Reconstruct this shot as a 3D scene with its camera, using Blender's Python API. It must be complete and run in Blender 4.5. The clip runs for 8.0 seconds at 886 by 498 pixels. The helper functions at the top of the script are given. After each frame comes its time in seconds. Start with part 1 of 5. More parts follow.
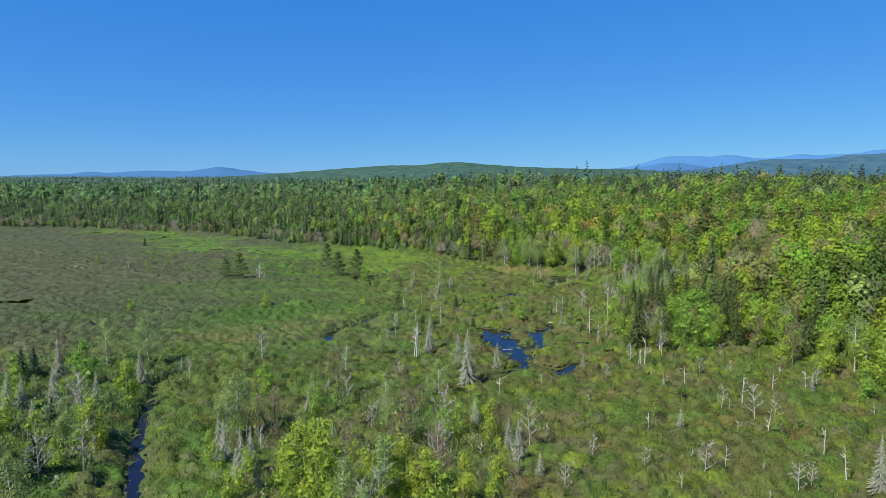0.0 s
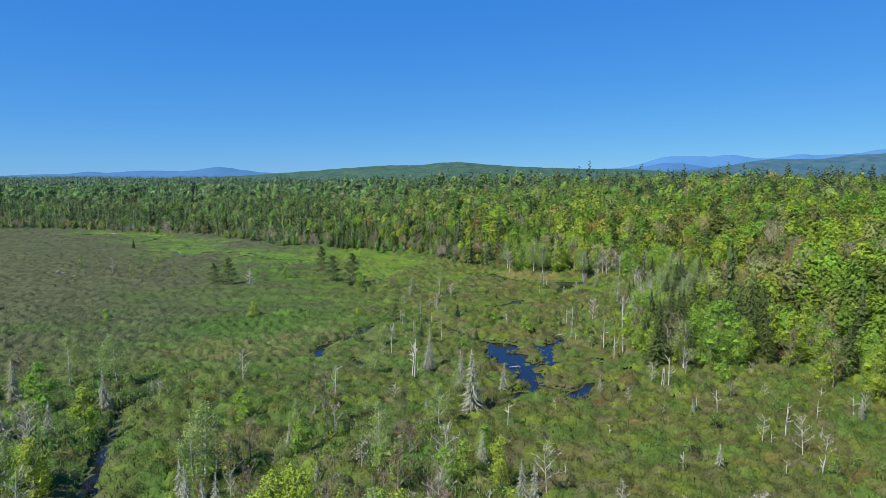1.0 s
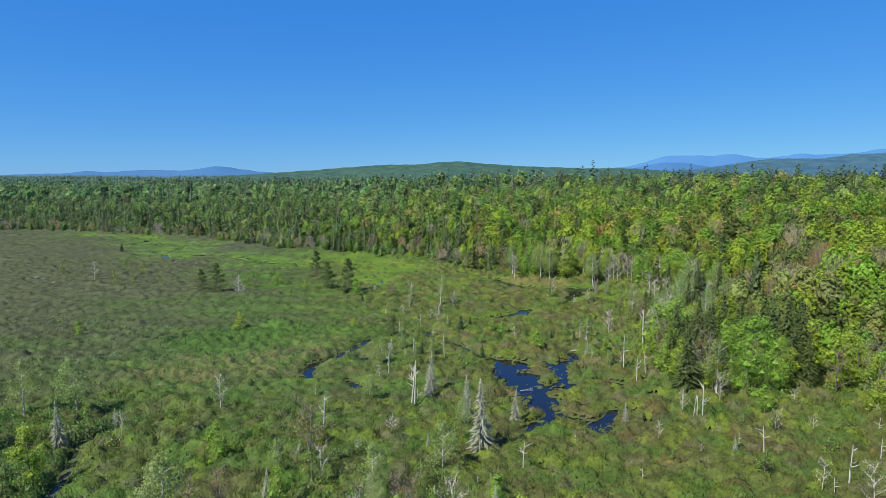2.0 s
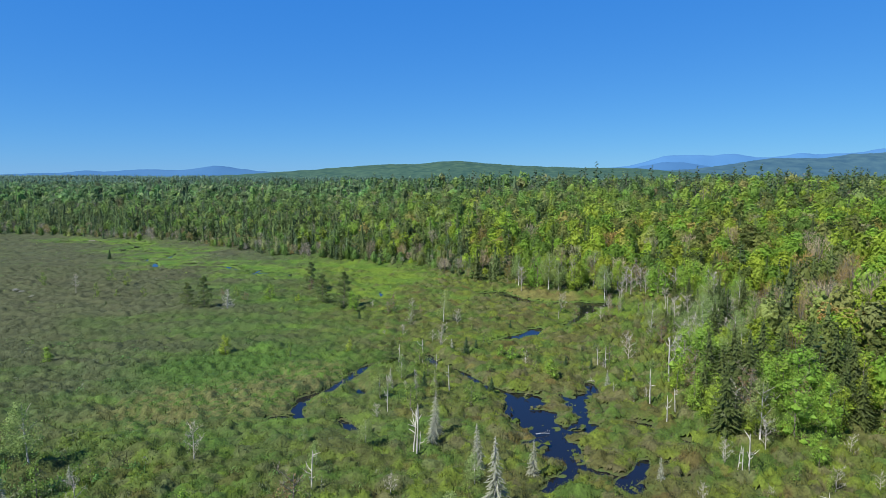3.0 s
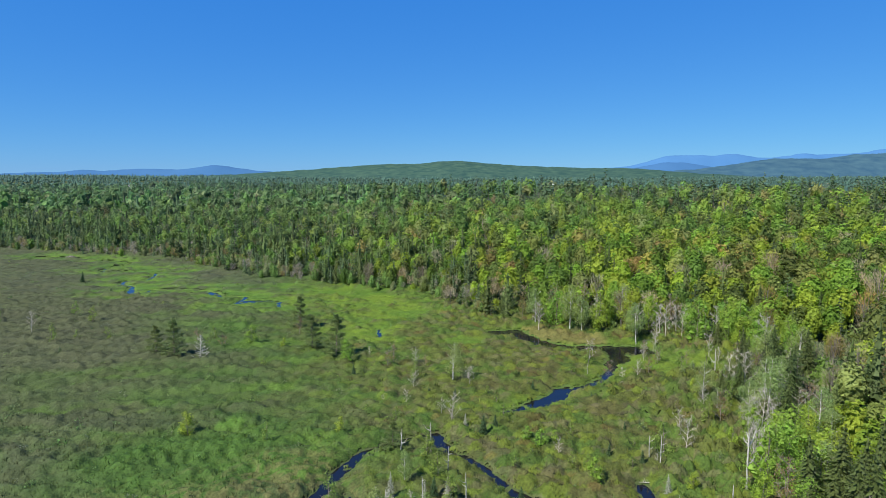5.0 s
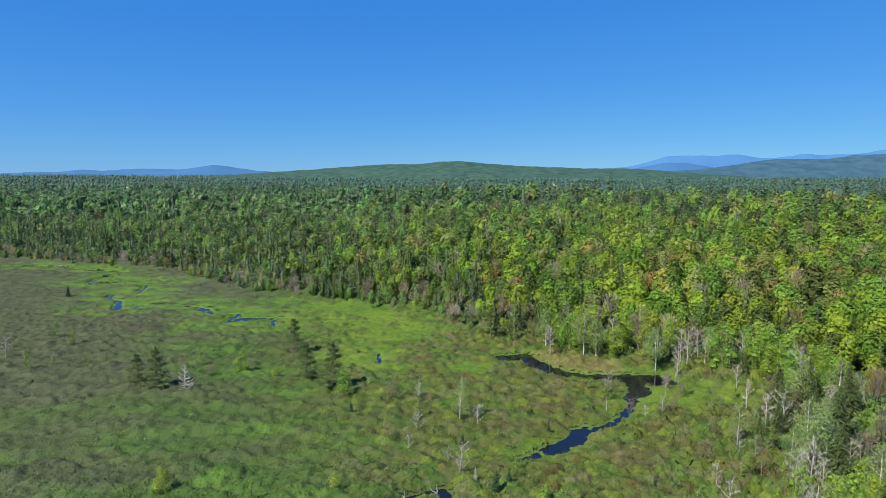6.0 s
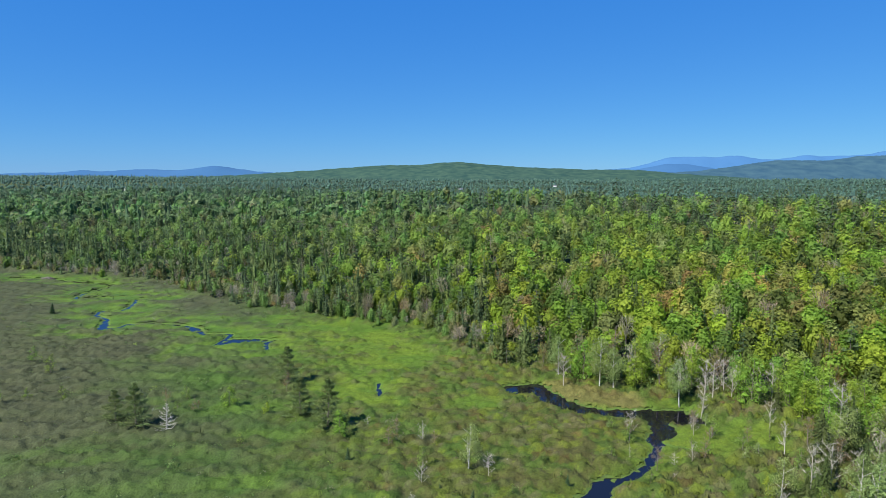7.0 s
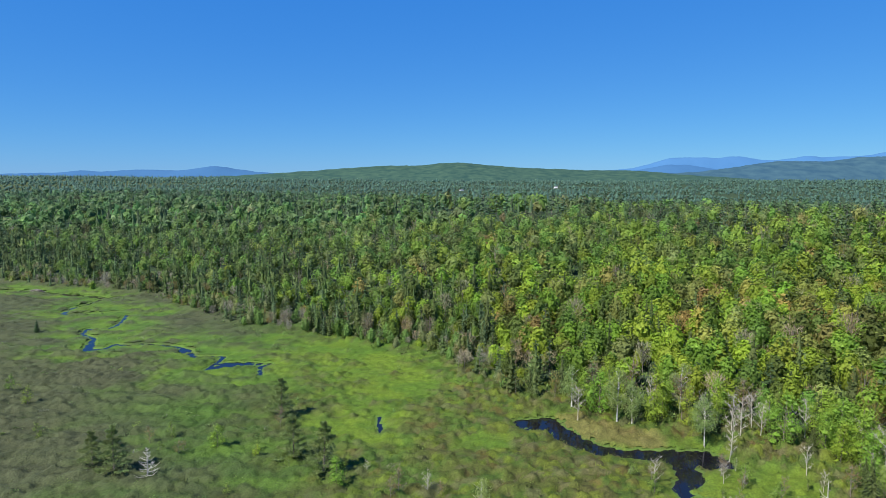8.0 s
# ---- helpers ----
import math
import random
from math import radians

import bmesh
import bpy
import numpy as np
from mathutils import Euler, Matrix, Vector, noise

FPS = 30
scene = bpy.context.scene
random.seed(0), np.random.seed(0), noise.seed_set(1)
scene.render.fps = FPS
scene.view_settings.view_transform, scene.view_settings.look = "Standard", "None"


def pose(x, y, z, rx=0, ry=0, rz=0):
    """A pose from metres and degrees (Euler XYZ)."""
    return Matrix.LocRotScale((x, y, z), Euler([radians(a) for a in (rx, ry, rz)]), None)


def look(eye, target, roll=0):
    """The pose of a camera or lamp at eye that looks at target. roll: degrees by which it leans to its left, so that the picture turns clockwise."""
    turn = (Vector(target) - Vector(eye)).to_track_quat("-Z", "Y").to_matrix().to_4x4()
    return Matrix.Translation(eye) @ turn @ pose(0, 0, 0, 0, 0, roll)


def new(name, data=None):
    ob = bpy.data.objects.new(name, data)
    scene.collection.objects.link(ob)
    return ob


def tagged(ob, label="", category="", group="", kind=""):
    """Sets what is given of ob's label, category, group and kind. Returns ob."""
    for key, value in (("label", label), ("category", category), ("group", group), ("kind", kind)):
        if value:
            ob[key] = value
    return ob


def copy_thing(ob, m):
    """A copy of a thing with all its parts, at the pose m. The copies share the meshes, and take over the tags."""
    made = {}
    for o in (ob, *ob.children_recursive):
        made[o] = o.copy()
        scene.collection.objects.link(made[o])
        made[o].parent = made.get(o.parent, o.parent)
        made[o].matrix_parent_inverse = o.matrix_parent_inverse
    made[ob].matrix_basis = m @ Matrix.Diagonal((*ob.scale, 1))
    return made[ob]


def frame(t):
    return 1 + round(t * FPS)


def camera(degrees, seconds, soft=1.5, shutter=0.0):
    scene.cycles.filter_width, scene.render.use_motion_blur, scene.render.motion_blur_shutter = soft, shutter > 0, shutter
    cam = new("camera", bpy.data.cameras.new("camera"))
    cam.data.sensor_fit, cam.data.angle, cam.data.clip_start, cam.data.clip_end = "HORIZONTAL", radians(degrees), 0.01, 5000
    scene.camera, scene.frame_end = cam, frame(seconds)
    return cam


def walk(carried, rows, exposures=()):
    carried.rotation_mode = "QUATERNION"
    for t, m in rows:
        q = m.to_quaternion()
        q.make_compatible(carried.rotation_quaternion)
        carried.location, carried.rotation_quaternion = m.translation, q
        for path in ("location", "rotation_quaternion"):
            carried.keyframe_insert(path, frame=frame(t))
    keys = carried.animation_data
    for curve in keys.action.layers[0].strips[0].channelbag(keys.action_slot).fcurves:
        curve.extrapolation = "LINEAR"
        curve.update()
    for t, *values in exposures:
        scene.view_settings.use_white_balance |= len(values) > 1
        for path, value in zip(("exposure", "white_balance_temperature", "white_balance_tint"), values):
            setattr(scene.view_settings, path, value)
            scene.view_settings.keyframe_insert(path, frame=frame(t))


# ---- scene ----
cam = camera(70.0, 8.0, soft=0.82)
METRES, EYE, TILT, LEAN, TURN = 112.0, 38.0, -6.3, 0.0, 0.0
ROWS = [
    (0.0, 0.0, 0.0, 0.0, 0.0, 0.0, -0.0),
    (0.5, -0.0007, 0.056, 0.0062, -0.02, 0.0, -0.0),
    (1.0, -0.0022, 0.114, 0.0132, -0.03, 0.0, -0.01),
    (1.5, -0.0046, 0.1737, 0.0198, -0.04, -0.02, -0.01),
    (3.0, -0.0163, 0.3509, 0.0668, -0.09, -0.13, -0.03),
    (3.5, -0.0217, 0.4114, 0.0894, -0.12, -0.16, -0.04),
    (4.0, -0.0267, 0.472, 0.1131, -0.13, -0.19, -0.07),
    (4.5, -0.032, 0.5321, 0.1373, -0.14, -0.21, -0.09),
    (6.0, -0.048, 0.711, 0.2114, -0.12, -0.26, -0.17),
    (6.5, -0.054, 0.7709, 0.238, -0.11, -0.25, -0.19),
    (7.0, -0.0602, 0.8293, 0.2646, -0.11, -0.23, -0.23),
    (7.5, -0.0664, 0.8849, 0.2916, -0.1, -0.23, -0.26),
    (8.0, -0.0724, 0.9372, 0.319, -0.1, -0.24, -0.28),
]
walk(cam, [(t, pose(0, 0, EYE, TILT, LEAN, TURN) @ pose(METRES * x, METRES * y, METRES * z, 90 + pitch, roll, yaw)) for t, x, y, z, yaw, pitch, roll in ROWS])

# ---- world, sun ----
SUN_AZ, SUN_EL = radians(-128), radians(49)
scene.view_settings.exposure = 0.9
world = bpy.data.worlds.new("sky")
scene.world = world
world.use_nodes = True
wn = world.node_tree
wn.nodes.clear()
sky = wn.nodes.new("ShaderNodeTexSky")
sky.sky_type = "NISHITA"
sky.sun_disc = False
sky.sun_elevation, sky.sun_rotation = SUN_EL, SUN_AZ
sky.altitude, sky.air_density, sky.dust_density, sky.ozone_density = 1500, 1.0, 0.05, 4.0
wbg = wn.nodes.new("ShaderNodeBackground")
wbg.inputs["Strength"].default_value = 0.064
wout = wn.nodes.new("ShaderNodeOutputWorld")
blue = wn.nodes.new("ShaderNodeMix")
blue.data_type, blue.blend_type = "RGBA", "MULTIPLY"
blue.inputs[0].default_value = 1.0
blue.inputs[7].default_value = (0.262, 0.4, 0.3, 1)
clear = wn.nodes.new("ShaderNodeMix")
clear.data_type, clear.blend_type = "RGBA", "ADD"
clear.inputs[0].default_value = 1.0
clear.inputs[7].default_value = (0.0, 1.02, 4.75, 1)
wn.links.new(sky.outputs[0], blue.inputs[6])
wn.links.new(blue.outputs[2], clear.inputs[6])
wn.links.new(clear.outputs[2], wbg.inputs[0])
wn.links.new(wbg.outputs[0], wout.inputs[0])

sun = new("sun", bpy.data.lights.new("sun", "SUN"))
sun.data.energy, sun.data.angle, sun.data.color = 5.0, radians(0.53), (1.0, 0.965, 0.9)
to_sun = Vector((math.sin(SUN_AZ) * math.cos(SUN_EL), math.cos(SUN_AZ) * math.cos(SUN_EL), math.sin(SUN_EL)))
sun.matrix_world = look(to_sun * 300, (0, 0, 0))


# ---- materials ----
def material(name, rough=0.8, spec=0.3):
    m = bpy.data.materials.new(name)
    m.use_nodes = True
    b = m.node_tree.nodes["Principled BSDF"]
    b.inputs["Roughness"].default_value = rough
    b.inputs["Specular IOR Level"].default_value = spec
    return m, m.node_tree, b


def node(nt, kind, **inputs):
    n = nt.nodes.new(kind)
    for k, v in inputs.items():
        n.inputs[k.replace("_", " ")].default_value = v
    return n


def mixed(nt, fac, a, b, mode="MIX"):
    n = nt.nodes.new("ShaderNodeMix")
    n.data_type, n.blend_type = "RGBA", mode
    for sock, v in ((n.inputs[0], fac), (n.inputs[6], a), (n.inputs[7], b)):
        if isinstance(v, bpy.types.NodeSocket):
            nt.links.new(v, sock)
        elif isinstance(v, (int, float)):
            sock.default_value = v
        else:
            sock.default_value = (*v, 1)
    return n.outputs[2]


def ramp(nt, fac, lo, hi):
    n = nt.nodes.new("ShaderNodeMapRange")
    nt.links.new(fac, n.inputs[0])
    n.inputs[1].default_value, n.inputs[2].default_value = lo, hi
    return n.outputs[0]


def noise_of(nt, scale, detail=4.0, coord="Object"):
    tc = nt.nodes.new("ShaderNodeTexCoord")
    n = node(nt, "ShaderNodeTexNoise", Scale=scale, Detail=detail)
    nt.links.new(tc.outputs[coord], n.inputs[0])
    return n.outputs[0]


def bump(nt, b, height, strength, distance):
    n = node(nt, "ShaderNodeBump", Strength=strength, Distance=distance)
    nt.links.new(height, n.inputs["Height"])
    nt.links.new(n.outputs[0], b.inputs["Normal"])


def foliage_material(name, glow_through=0.45, rough=0.6, vary=0.12, grain=2.6, depth=0.34, relief=0.0):
    """Leaves whose colour is the tint painted on the mesh, varied leaf by leaf and tree by tree."""
    m, nt, b = material(name, rough, 0.25)
    at = nt.nodes.new("ShaderNodeAttribute")
    at.attribute_name = "tint"
    geo = nt.nodes.new("ShaderNodeNewGeometry")
    info = nt.nodes.new("ShaderNodeObjectInfo")
    hsv = nt.nodes.new("ShaderNodeHueSaturation")
    nt.links.new(at.outputs["Color"], hsv.inputs["Color"])
    val = nt.nodes.new("ShaderNodeMapRange")
    nt.links.new(geo.outputs["Random Per Island"], val.inputs[0])
    val.inputs[3].default_value, val.inputs[4].default_value = 1 - vary, 1 + vary
    speck = nt.nodes.new("ShaderNodeMapRange")
    spots = noise_of(nt, grain, 3)
    nt.links.new(spots, speck.inputs[0])
    speck.inputs[1].default_value, speck.inputs[2].default_value = 0.3, 0.7
    speck.inputs[3].default_value, speck.inputs[4].default_value = 1 - depth, 1 + depth
    both = nt.nodes.new("ShaderNodeMath")
    both.operation = "MULTIPLY"
    nt.links.new(val.outputs[0], both.inputs[0])
    nt.links.new(speck.outputs[0], both.inputs[1])
    nt.links.new(both.outputs[0], hsv.inputs["Value"])
    hue = nt.nodes.new("ShaderNodeMapRange")
    nt.links.new(info.outputs["Random"], hue.inputs[0])
    hue.inputs[3].default_value, hue.inputs[4].default_value = 0.485, 0.51
    nt.links.new(hue.outputs[0], hsv.inputs["Hue"])
    nt.links.new(hsv.outputs[0], b.inputs["Base Color"])
    if relief:
        bump(nt, b, spots, 1.0, relief)
    tr = nt.nodes.new("ShaderNodeBsdfTranslucent")
    nt.links.new(hsv.outputs[0], tr.inputs["Color"])
    mx = nt.nodes.new("ShaderNodeMixShader")
    mx.inputs[0].default_value = glow_through
    out = nt.nodes["Material Output"]
    nt.links.new(b.outputs[0], mx.inputs[1])
    nt.links.new(tr.outputs[0], mx.inputs[2])
    nt.links.new(mx.outputs[0], out.inputs["Surface"])
    return m


def bark_material(name, light, dark, scale=6.0):
    m, nt, b = material(name, 0.85, 0.2)
    n = noise_of(nt, scale, 6)
    nt.links.new(mixed(nt, ramp(nt, n, 0.38, 0.62), dark, light), b.inputs["Base Color"])
    bump(nt, b, n, 0.5, 0.05)
    return m


LEAF = foliage_material("leaf")
CANOPY = foliage_material("canopy_leaf", 0.45, 0.7, 0.18, 1.7, 0.22)
HEATH = foliage_material("heath_leaf", 0.25, 0.8, 0.0, 2.6, 0.3, 0.22)
NEEDLE = foliage_material("needle", 0.3, 0.55)
SHRUB = foliage_material("shrub_leaf", 0.3, 0.7, 0.09, 0.9, 0.14)
BARK = bark_material("grey_bark", (0.22, 0.19, 0.16), (0.09, 0.075, 0.06))
BIRCH = bark_material("birch_bark", (0.62, 0.6, 0.55), (0.2, 0.18, 0.16), 3.0)
DEADWOOD = bark_material("silvered_dead_wood", (0.44, 0.42, 0.38), (0.27, 0.255, 0.225), 5.0)
MUD = bark_material("mud_and_sticks", (0.1, 0.085, 0.07), (0.05, 0.042, 0.035), 2.0)
TWIG = bark_material("grey_twigs", (0.41, 0.38, 0.325), (0.27, 0.25, 0.21), 5.0)

m_water, nt, b = material("bog_water", 0.03, 0.6)
b.inputs["Base Color"].default_value = (0.006, 0.006, 0.008, 1)
b.inputs["IOR"].default_value = 1.33
bump(nt, b, noise_of(nt, 1.2, 3), 0.08, 0.02)
WATER = m_water

# the ground's colour: cover (r: sedge, g: grey heath, b: forest floor) laid down by the plan, broken up by noise
m_ground, nt, b = material("bog_ground", 0.95, 0.1)
at = nt.nodes.new("ShaderNodeAttribute")
at.attribute_name = "cover"
sep = nt.nodes.new("ShaderNodeSeparateColor")
nt.links.new(at.outputs["Color"], sep.inputs[0])
big, mid, fine = noise_of(nt, 0.06, 5), noise_of(nt, 0.5, 5), noise_of(nt, 3.0, 5)
moss = mixed(nt, ramp(nt, mid, 0.35, 0.65), (0.06, 0.062, 0.026), (0.06, 0.095, 0.026))
heath = mixed(nt, ramp(nt, mid, 0.35, 0.65), (0.058, 0.066, 0.034), (0.05, 0.085, 0.027))
sedge = mixed(nt, ramp(nt, big, 0.35, 0.65), (0.08, 0.155, 0.026), (0.11, 0.19, 0.03))
litter = mixed(nt, ramp(nt, mid, 0.35, 0.65), (0.03, 0.05, 0.026), (0.034, 0.062, 0.03))
c = mixed(nt, sep.outputs[1], moss, heath)
c = mixed(nt, sep.outputs[0], c, sedge)
c = mixed(nt, sep.outputs[2], c, litter)
c = mixed(nt, ramp(nt, fine, 0.3, 0.7), c, mixed(nt, 0.4, c, (0.04, 0.045, 0.015)))
nt.links.new(c, b.inputs["Base Color"])
bump(nt, b, fine, 0.8, 0.25)
GROUND = m_ground


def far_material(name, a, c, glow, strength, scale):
    """Woods and mountains kilometres off, a plain backdrop: the blue air is painted into colour and glow."""
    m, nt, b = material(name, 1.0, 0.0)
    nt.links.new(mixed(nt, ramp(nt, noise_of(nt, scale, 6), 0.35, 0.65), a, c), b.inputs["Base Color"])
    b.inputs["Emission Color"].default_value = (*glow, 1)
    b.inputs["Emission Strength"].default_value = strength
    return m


# ---- plan ----
# streams and ponds: x, y, half width
STREAM_NEAR = [(-22, 40, 0.8), (-30, 58, 0.9), (-37, 72, 0.9), (-43, 85, 0.85), (-47, 95, 0.7), (-50, 105, 0.5), (-52, 111, 0.35)]
POND_NUB = [(5.9, 162.9, 0.6), (7.4, 160.5, 1), (9.1, 158.9, 0.9), (10.6, 156.6, 1)]
POND_MAIN = [(11.2, 154.8, 1.6), (13.0, 154.5, 3), (12.3, 146.2, 3), (13.7, 140.7, 2.2), (15.6, 137.2, 2.2), (16.4, 133.8, 2.6), (17.6, 130.4, 1.6), (17.6, 125.4, 1.5), (19.4, 124.4, 1), (22.2, 123.5, 0.5)]
POND_EDGE = [(15.5, 155.1, 1.4), (15.5, 143.6, 1.4), (16.8, 138.8, 2), (20.5, 138.8, 1.6)]
POND_WEST = [(13.7, 132.4, 1.2), (15.6, 132.0, 2), (18.1, 131.4, 1.3)]
POND_FOOT = [(16.4, 124.4, 0.6), (15.4, 123.2, 1.4), (14.0, 121.9, 1.3), (12.0, 118.9, 0.5)]
POND_ARM = [(27.6, 163.7, 0.7), (27.8, 158.9, 1), (23.6, 153.3, 1.2), (22.6, 146.2, 0.8), (21.3, 139.5, 1.7), (23.5, 141.9, 0.8)]
POND_TAIL = [(27.5, 127.6, 0.9), (25.5, 123.7, 1), (23.2, 121.6, 1), (22.2, 120.5, 0.8), (23.3, 118.6, 0.5)]
STREAM_MIDDLE = [(-31.3, 144.4, 0.65), (-29.4, 145.4, 0.65), (-25.9, 143.9, 0.8), (-27.8, 148.9, 1), (-27.6, 153.8, 1), (-26.8, 155.7, 0.8), (-24.8, 157.2, 0.7), (-23.0, 159.5, 1), (-21.9, 162.9, 1.2), (-20.8, 167.3, 1.3), (-19.5, 171.9, 0.9), (-18.0, 175.2, 0.65), (-13.5, 178.6, 0.65), (-8.0, 182.3, 0.65), (-5.0, 183.2, 0.65), (-3.9, 177.3, 1.3)]
STREAM_LINK = [(-3.8, 176.0, 0.65), (0.4, 173.1, 0.65), (2.7, 169.6, 0.65), (4.4, 166.2, 0.65), (5.9, 162.9, 0.7)]
POOL_WEST = [(-18.7, 143.4, 0.6), (-16.3, 139.5, 0.9)]
POOL_NOOK = [(-18.7, 160.2, 0.5), (-17.0, 156.9, 0.5)]
POND_DARK = [(14.3, 261.5, 3.6), (18.1, 261.5, 4.1), (21.9, 255.2, 3.1), (23.6, 250.3, 3.0), (28.0, 246.4, 2.8), (33.7, 244.1, 2.4), (38.6, 243.6, 2.9), (44.6, 242.5, 4.2), (50.5, 241.7, 4.6), (53.4, 240.3, 2.6), (53.9, 237.6, 0.7)]
POND_DARK_FOOT = [(44.5, 238.9, 2.5), (43.4, 232.5, 2.8), (39.9, 228.2, 1.4)]
STREAM_DARK = [(44.0, 235.2, 2), (40.2, 229.4, 1.4), (39.5, 224.7, 1), (37.4, 220.6, 0.9), (33.8, 214.8, 0.9), (30.5, 211.2, 0.8), (26.7, 209.9, 1), (23.9, 208.6, 2), (21.3, 203.6, 2.2), (18.2, 200.4, 2), (15.0, 198.2, 1.6), (11.9, 196.1, 0.9), (8.8, 194.4, 0.4)]
POOL_SIDE = [(41.0, 226.1, 0.5), (44.7, 223.8, 0.4)]
STREAM_FAR = [(-64.7, 300.5, 0.85), (-67.2, 308.7, 1), (-64.4, 311.9, 0.85), (-71.8, 311.7, 1.8), (-78.8, 310.4, 2.6), (-83.3, 305.4, 1), (-82.6, 314.8, 0.85), (-82.9, 320.1, 0.85), (-90.8, 320.0, 0.85), (-92.7, 319.3, 1), (-98.4, 326.9, 1.6), (-103.0, 332.1, 0.85), (-109.6, 334.3, 0.85), (-118.9, 336.5, 0.85), (-122.6, 333.3, 0.85), (-127.8, 335.5, 0.85), (-128.7, 329.4, 1), (-133.5, 327.1, 1.5), (-140.3, 343.5, 1.3), (-148.6, 350.2, 0.85), (-150.8, 358.5, 0.85), (-143.1, 358.6, 1.2), (-142.2, 363.5, 0.85), (-144.8, 374.8, 1.2), (-148.0, 384.7, 1.2), (-137.8, 385.0, 1.3)]
STREAM_FAR_UPPER = [(-154.7, 390.5, 1.0), (-164.2, 386.7, 1.0), (-174.0, 384.2, 1.1), (-177.6, 386.4, 1.1), (-179.9, 398.6, 1.1), (-177.2, 410.6, 1.2), (-179.0, 420.5, 1.0), (-177.2, 423.5, 2), (-201.3, 430.5, 1.4), (-224.6, 439.6, 1.5), (-244.5, 442.4, 1.0)]
POOL_SEDGE = [(-23, 256, 0.6), (-24, 266, 0.5)]
STREAMS = [STREAM_NEAR, POOL_SEDGE, POND_NUB, POND_MAIN, POND_EDGE, POND_WEST, POND_FOOT, POND_ARM, POND_TAIL, STREAM_MIDDLE, STREAM_LINK, POOL_WEST, POOL_NOOK, POND_DARK, POND_DARK_FOOT, STREAM_DARK, POOL_SIDE, [(x, y, w + 0.3 if w > 1.4 else 0.7) for x, y, w in STREAM_FAR], [(x, y, w + 0.6 if w > 1.3 else 0.9) for x, y, w in STREAM_FAR_UPPER]]
# the line along which the forest meets the bog, from the far west round to the near east
EDGE = [(-900, 560), (-420, 520), (-257, 462), (-182, 436), (-153, 423), (-121, 386), (-90, 360), (-60, 346), (-35, 331), (-16, 324), (-5, 306), (10, 279), (22, 270), (34, 258), (47, 251), (62, 247), (76, 234),
        (66, 214), (52, 200), (54, 186), (46, 172), (40, 150), (40, 130), (48, 124), (62, 128), (68, 117), (76, 98), (92, 60), (120, 0), (200, -300)]


def to_line(x, y, line):
    """Distance from points to a polyline, and the value carried along it where it is nearest."""
    best, val = np.full(x.shape, 1e9), np.zeros(x.shape)
    for p, q in zip(line[:-1], line[1:]):
        dx, dy = q[0] - p[0], q[1] - p[1]
        s = np.clip(((x - p[0]) * dx + (y - p[1]) * dy) / (dx * dx + dy * dy), 0, 1)
        d = np.hypot(x - p[0] - s * dx, y - p[1] - s * dy)
        w = p[2] + s * (q[2] - p[2]) if len(p) > 2 else 0 * s
        near = d - w < best - val
        best, val = np.where(near, d, best), np.where(near, w, val)
    return best, val


def inside(x, y, ring):
    r = np.zeros(x.shape, bool)
    for p, q in zip(ring, ring[1:] + ring[:1]):
        if p[1] != q[1]:
            r ^= ((p[1] > y) != (q[1] > y)) & (x < (q[0] - p[0]) * (y - p[1]) / (q[1] - p[1]) + p[0])
    return r


def smooth(a, b, v):
    s = np.clip((v - a) / (b - a), 0, 1)
    return s * s * (3 - 2 * s)


RIPPLES = [(np.cos(a), np.sin(a), ph) for a, ph in zip(np.random.RandomState(5).uniform(0, 6.28, 24), np.random.RandomState(6).uniform(0, 6.28, 24))]


def wobble(x, y, size, seed=0):
    """Cheap smooth noise, about -1 to 1, with features of about that size."""
    v = 0 * x
    for k in range(6):
        cx, cy, ph = RIPPLES[(seed * 5 + k) % 24]
        f = 6.28 / size * (0.6 + 0.25 * k)
        v = v + np.sin(f * (cx * x + cy * y) + ph * (seed + 1) + 1.3 * np.sin(0.7 * f * (cy * x - cx * y) + 2 * ph))
    return v / 3.2


FOREST_RING = EDGE + [(6000, -300), (6000, 6000), (-900, 6000)]


def into_forest(x, y):
    """Metres into the forest; negative on the bog."""
    d, _ = to_line(x, y, EDGE)
    return np.where(inside(x, y, FOREST_RING), d, -d)


def shore(x, y):
    """Metres from the nearest water's edge; negative on the water."""
    d = np.full(x.shape, 1e9)
    ragged = 0.6 * wobble(x, y, 5.5, 1) + 0.4 * wobble(x, y, 2.3, 2)
    for line in STREAMS:
        a, w = to_line(x, y, line)
        d = np.minimum(d, a - w + ragged * np.clip(0.7 * w, 0.1, 1.2))
    wet = smooth(1, 0.6, np.hypot((x - 22) / 20, (y - 140) / 28))
    mats = smooth(0.75 - 0.3 * wet, 1.1 - 0.3 * wet, wobble(x, y, 4.6, 0)) * smooth(0, -1.2, d)
    slots = np.abs(wobble(x, y * 0.8, 12, 2)) / 0.5 - 0.42 + 1.6 * smooth(0.3, -0.4, wobble(x, y, 15, 5)) + 8 * (1 - wet)
    fen = smooth(1, 0.5, np.hypot((x - 28) / 24, (y - 124) / 28))
    pools = 3.0 * (1.02 - wobble(x, y * 0.7, 6.5, 3)) + 8 * (1 - fen)
    return np.minimum(np.minimum(d + 2.2 * mats, pools), slots)


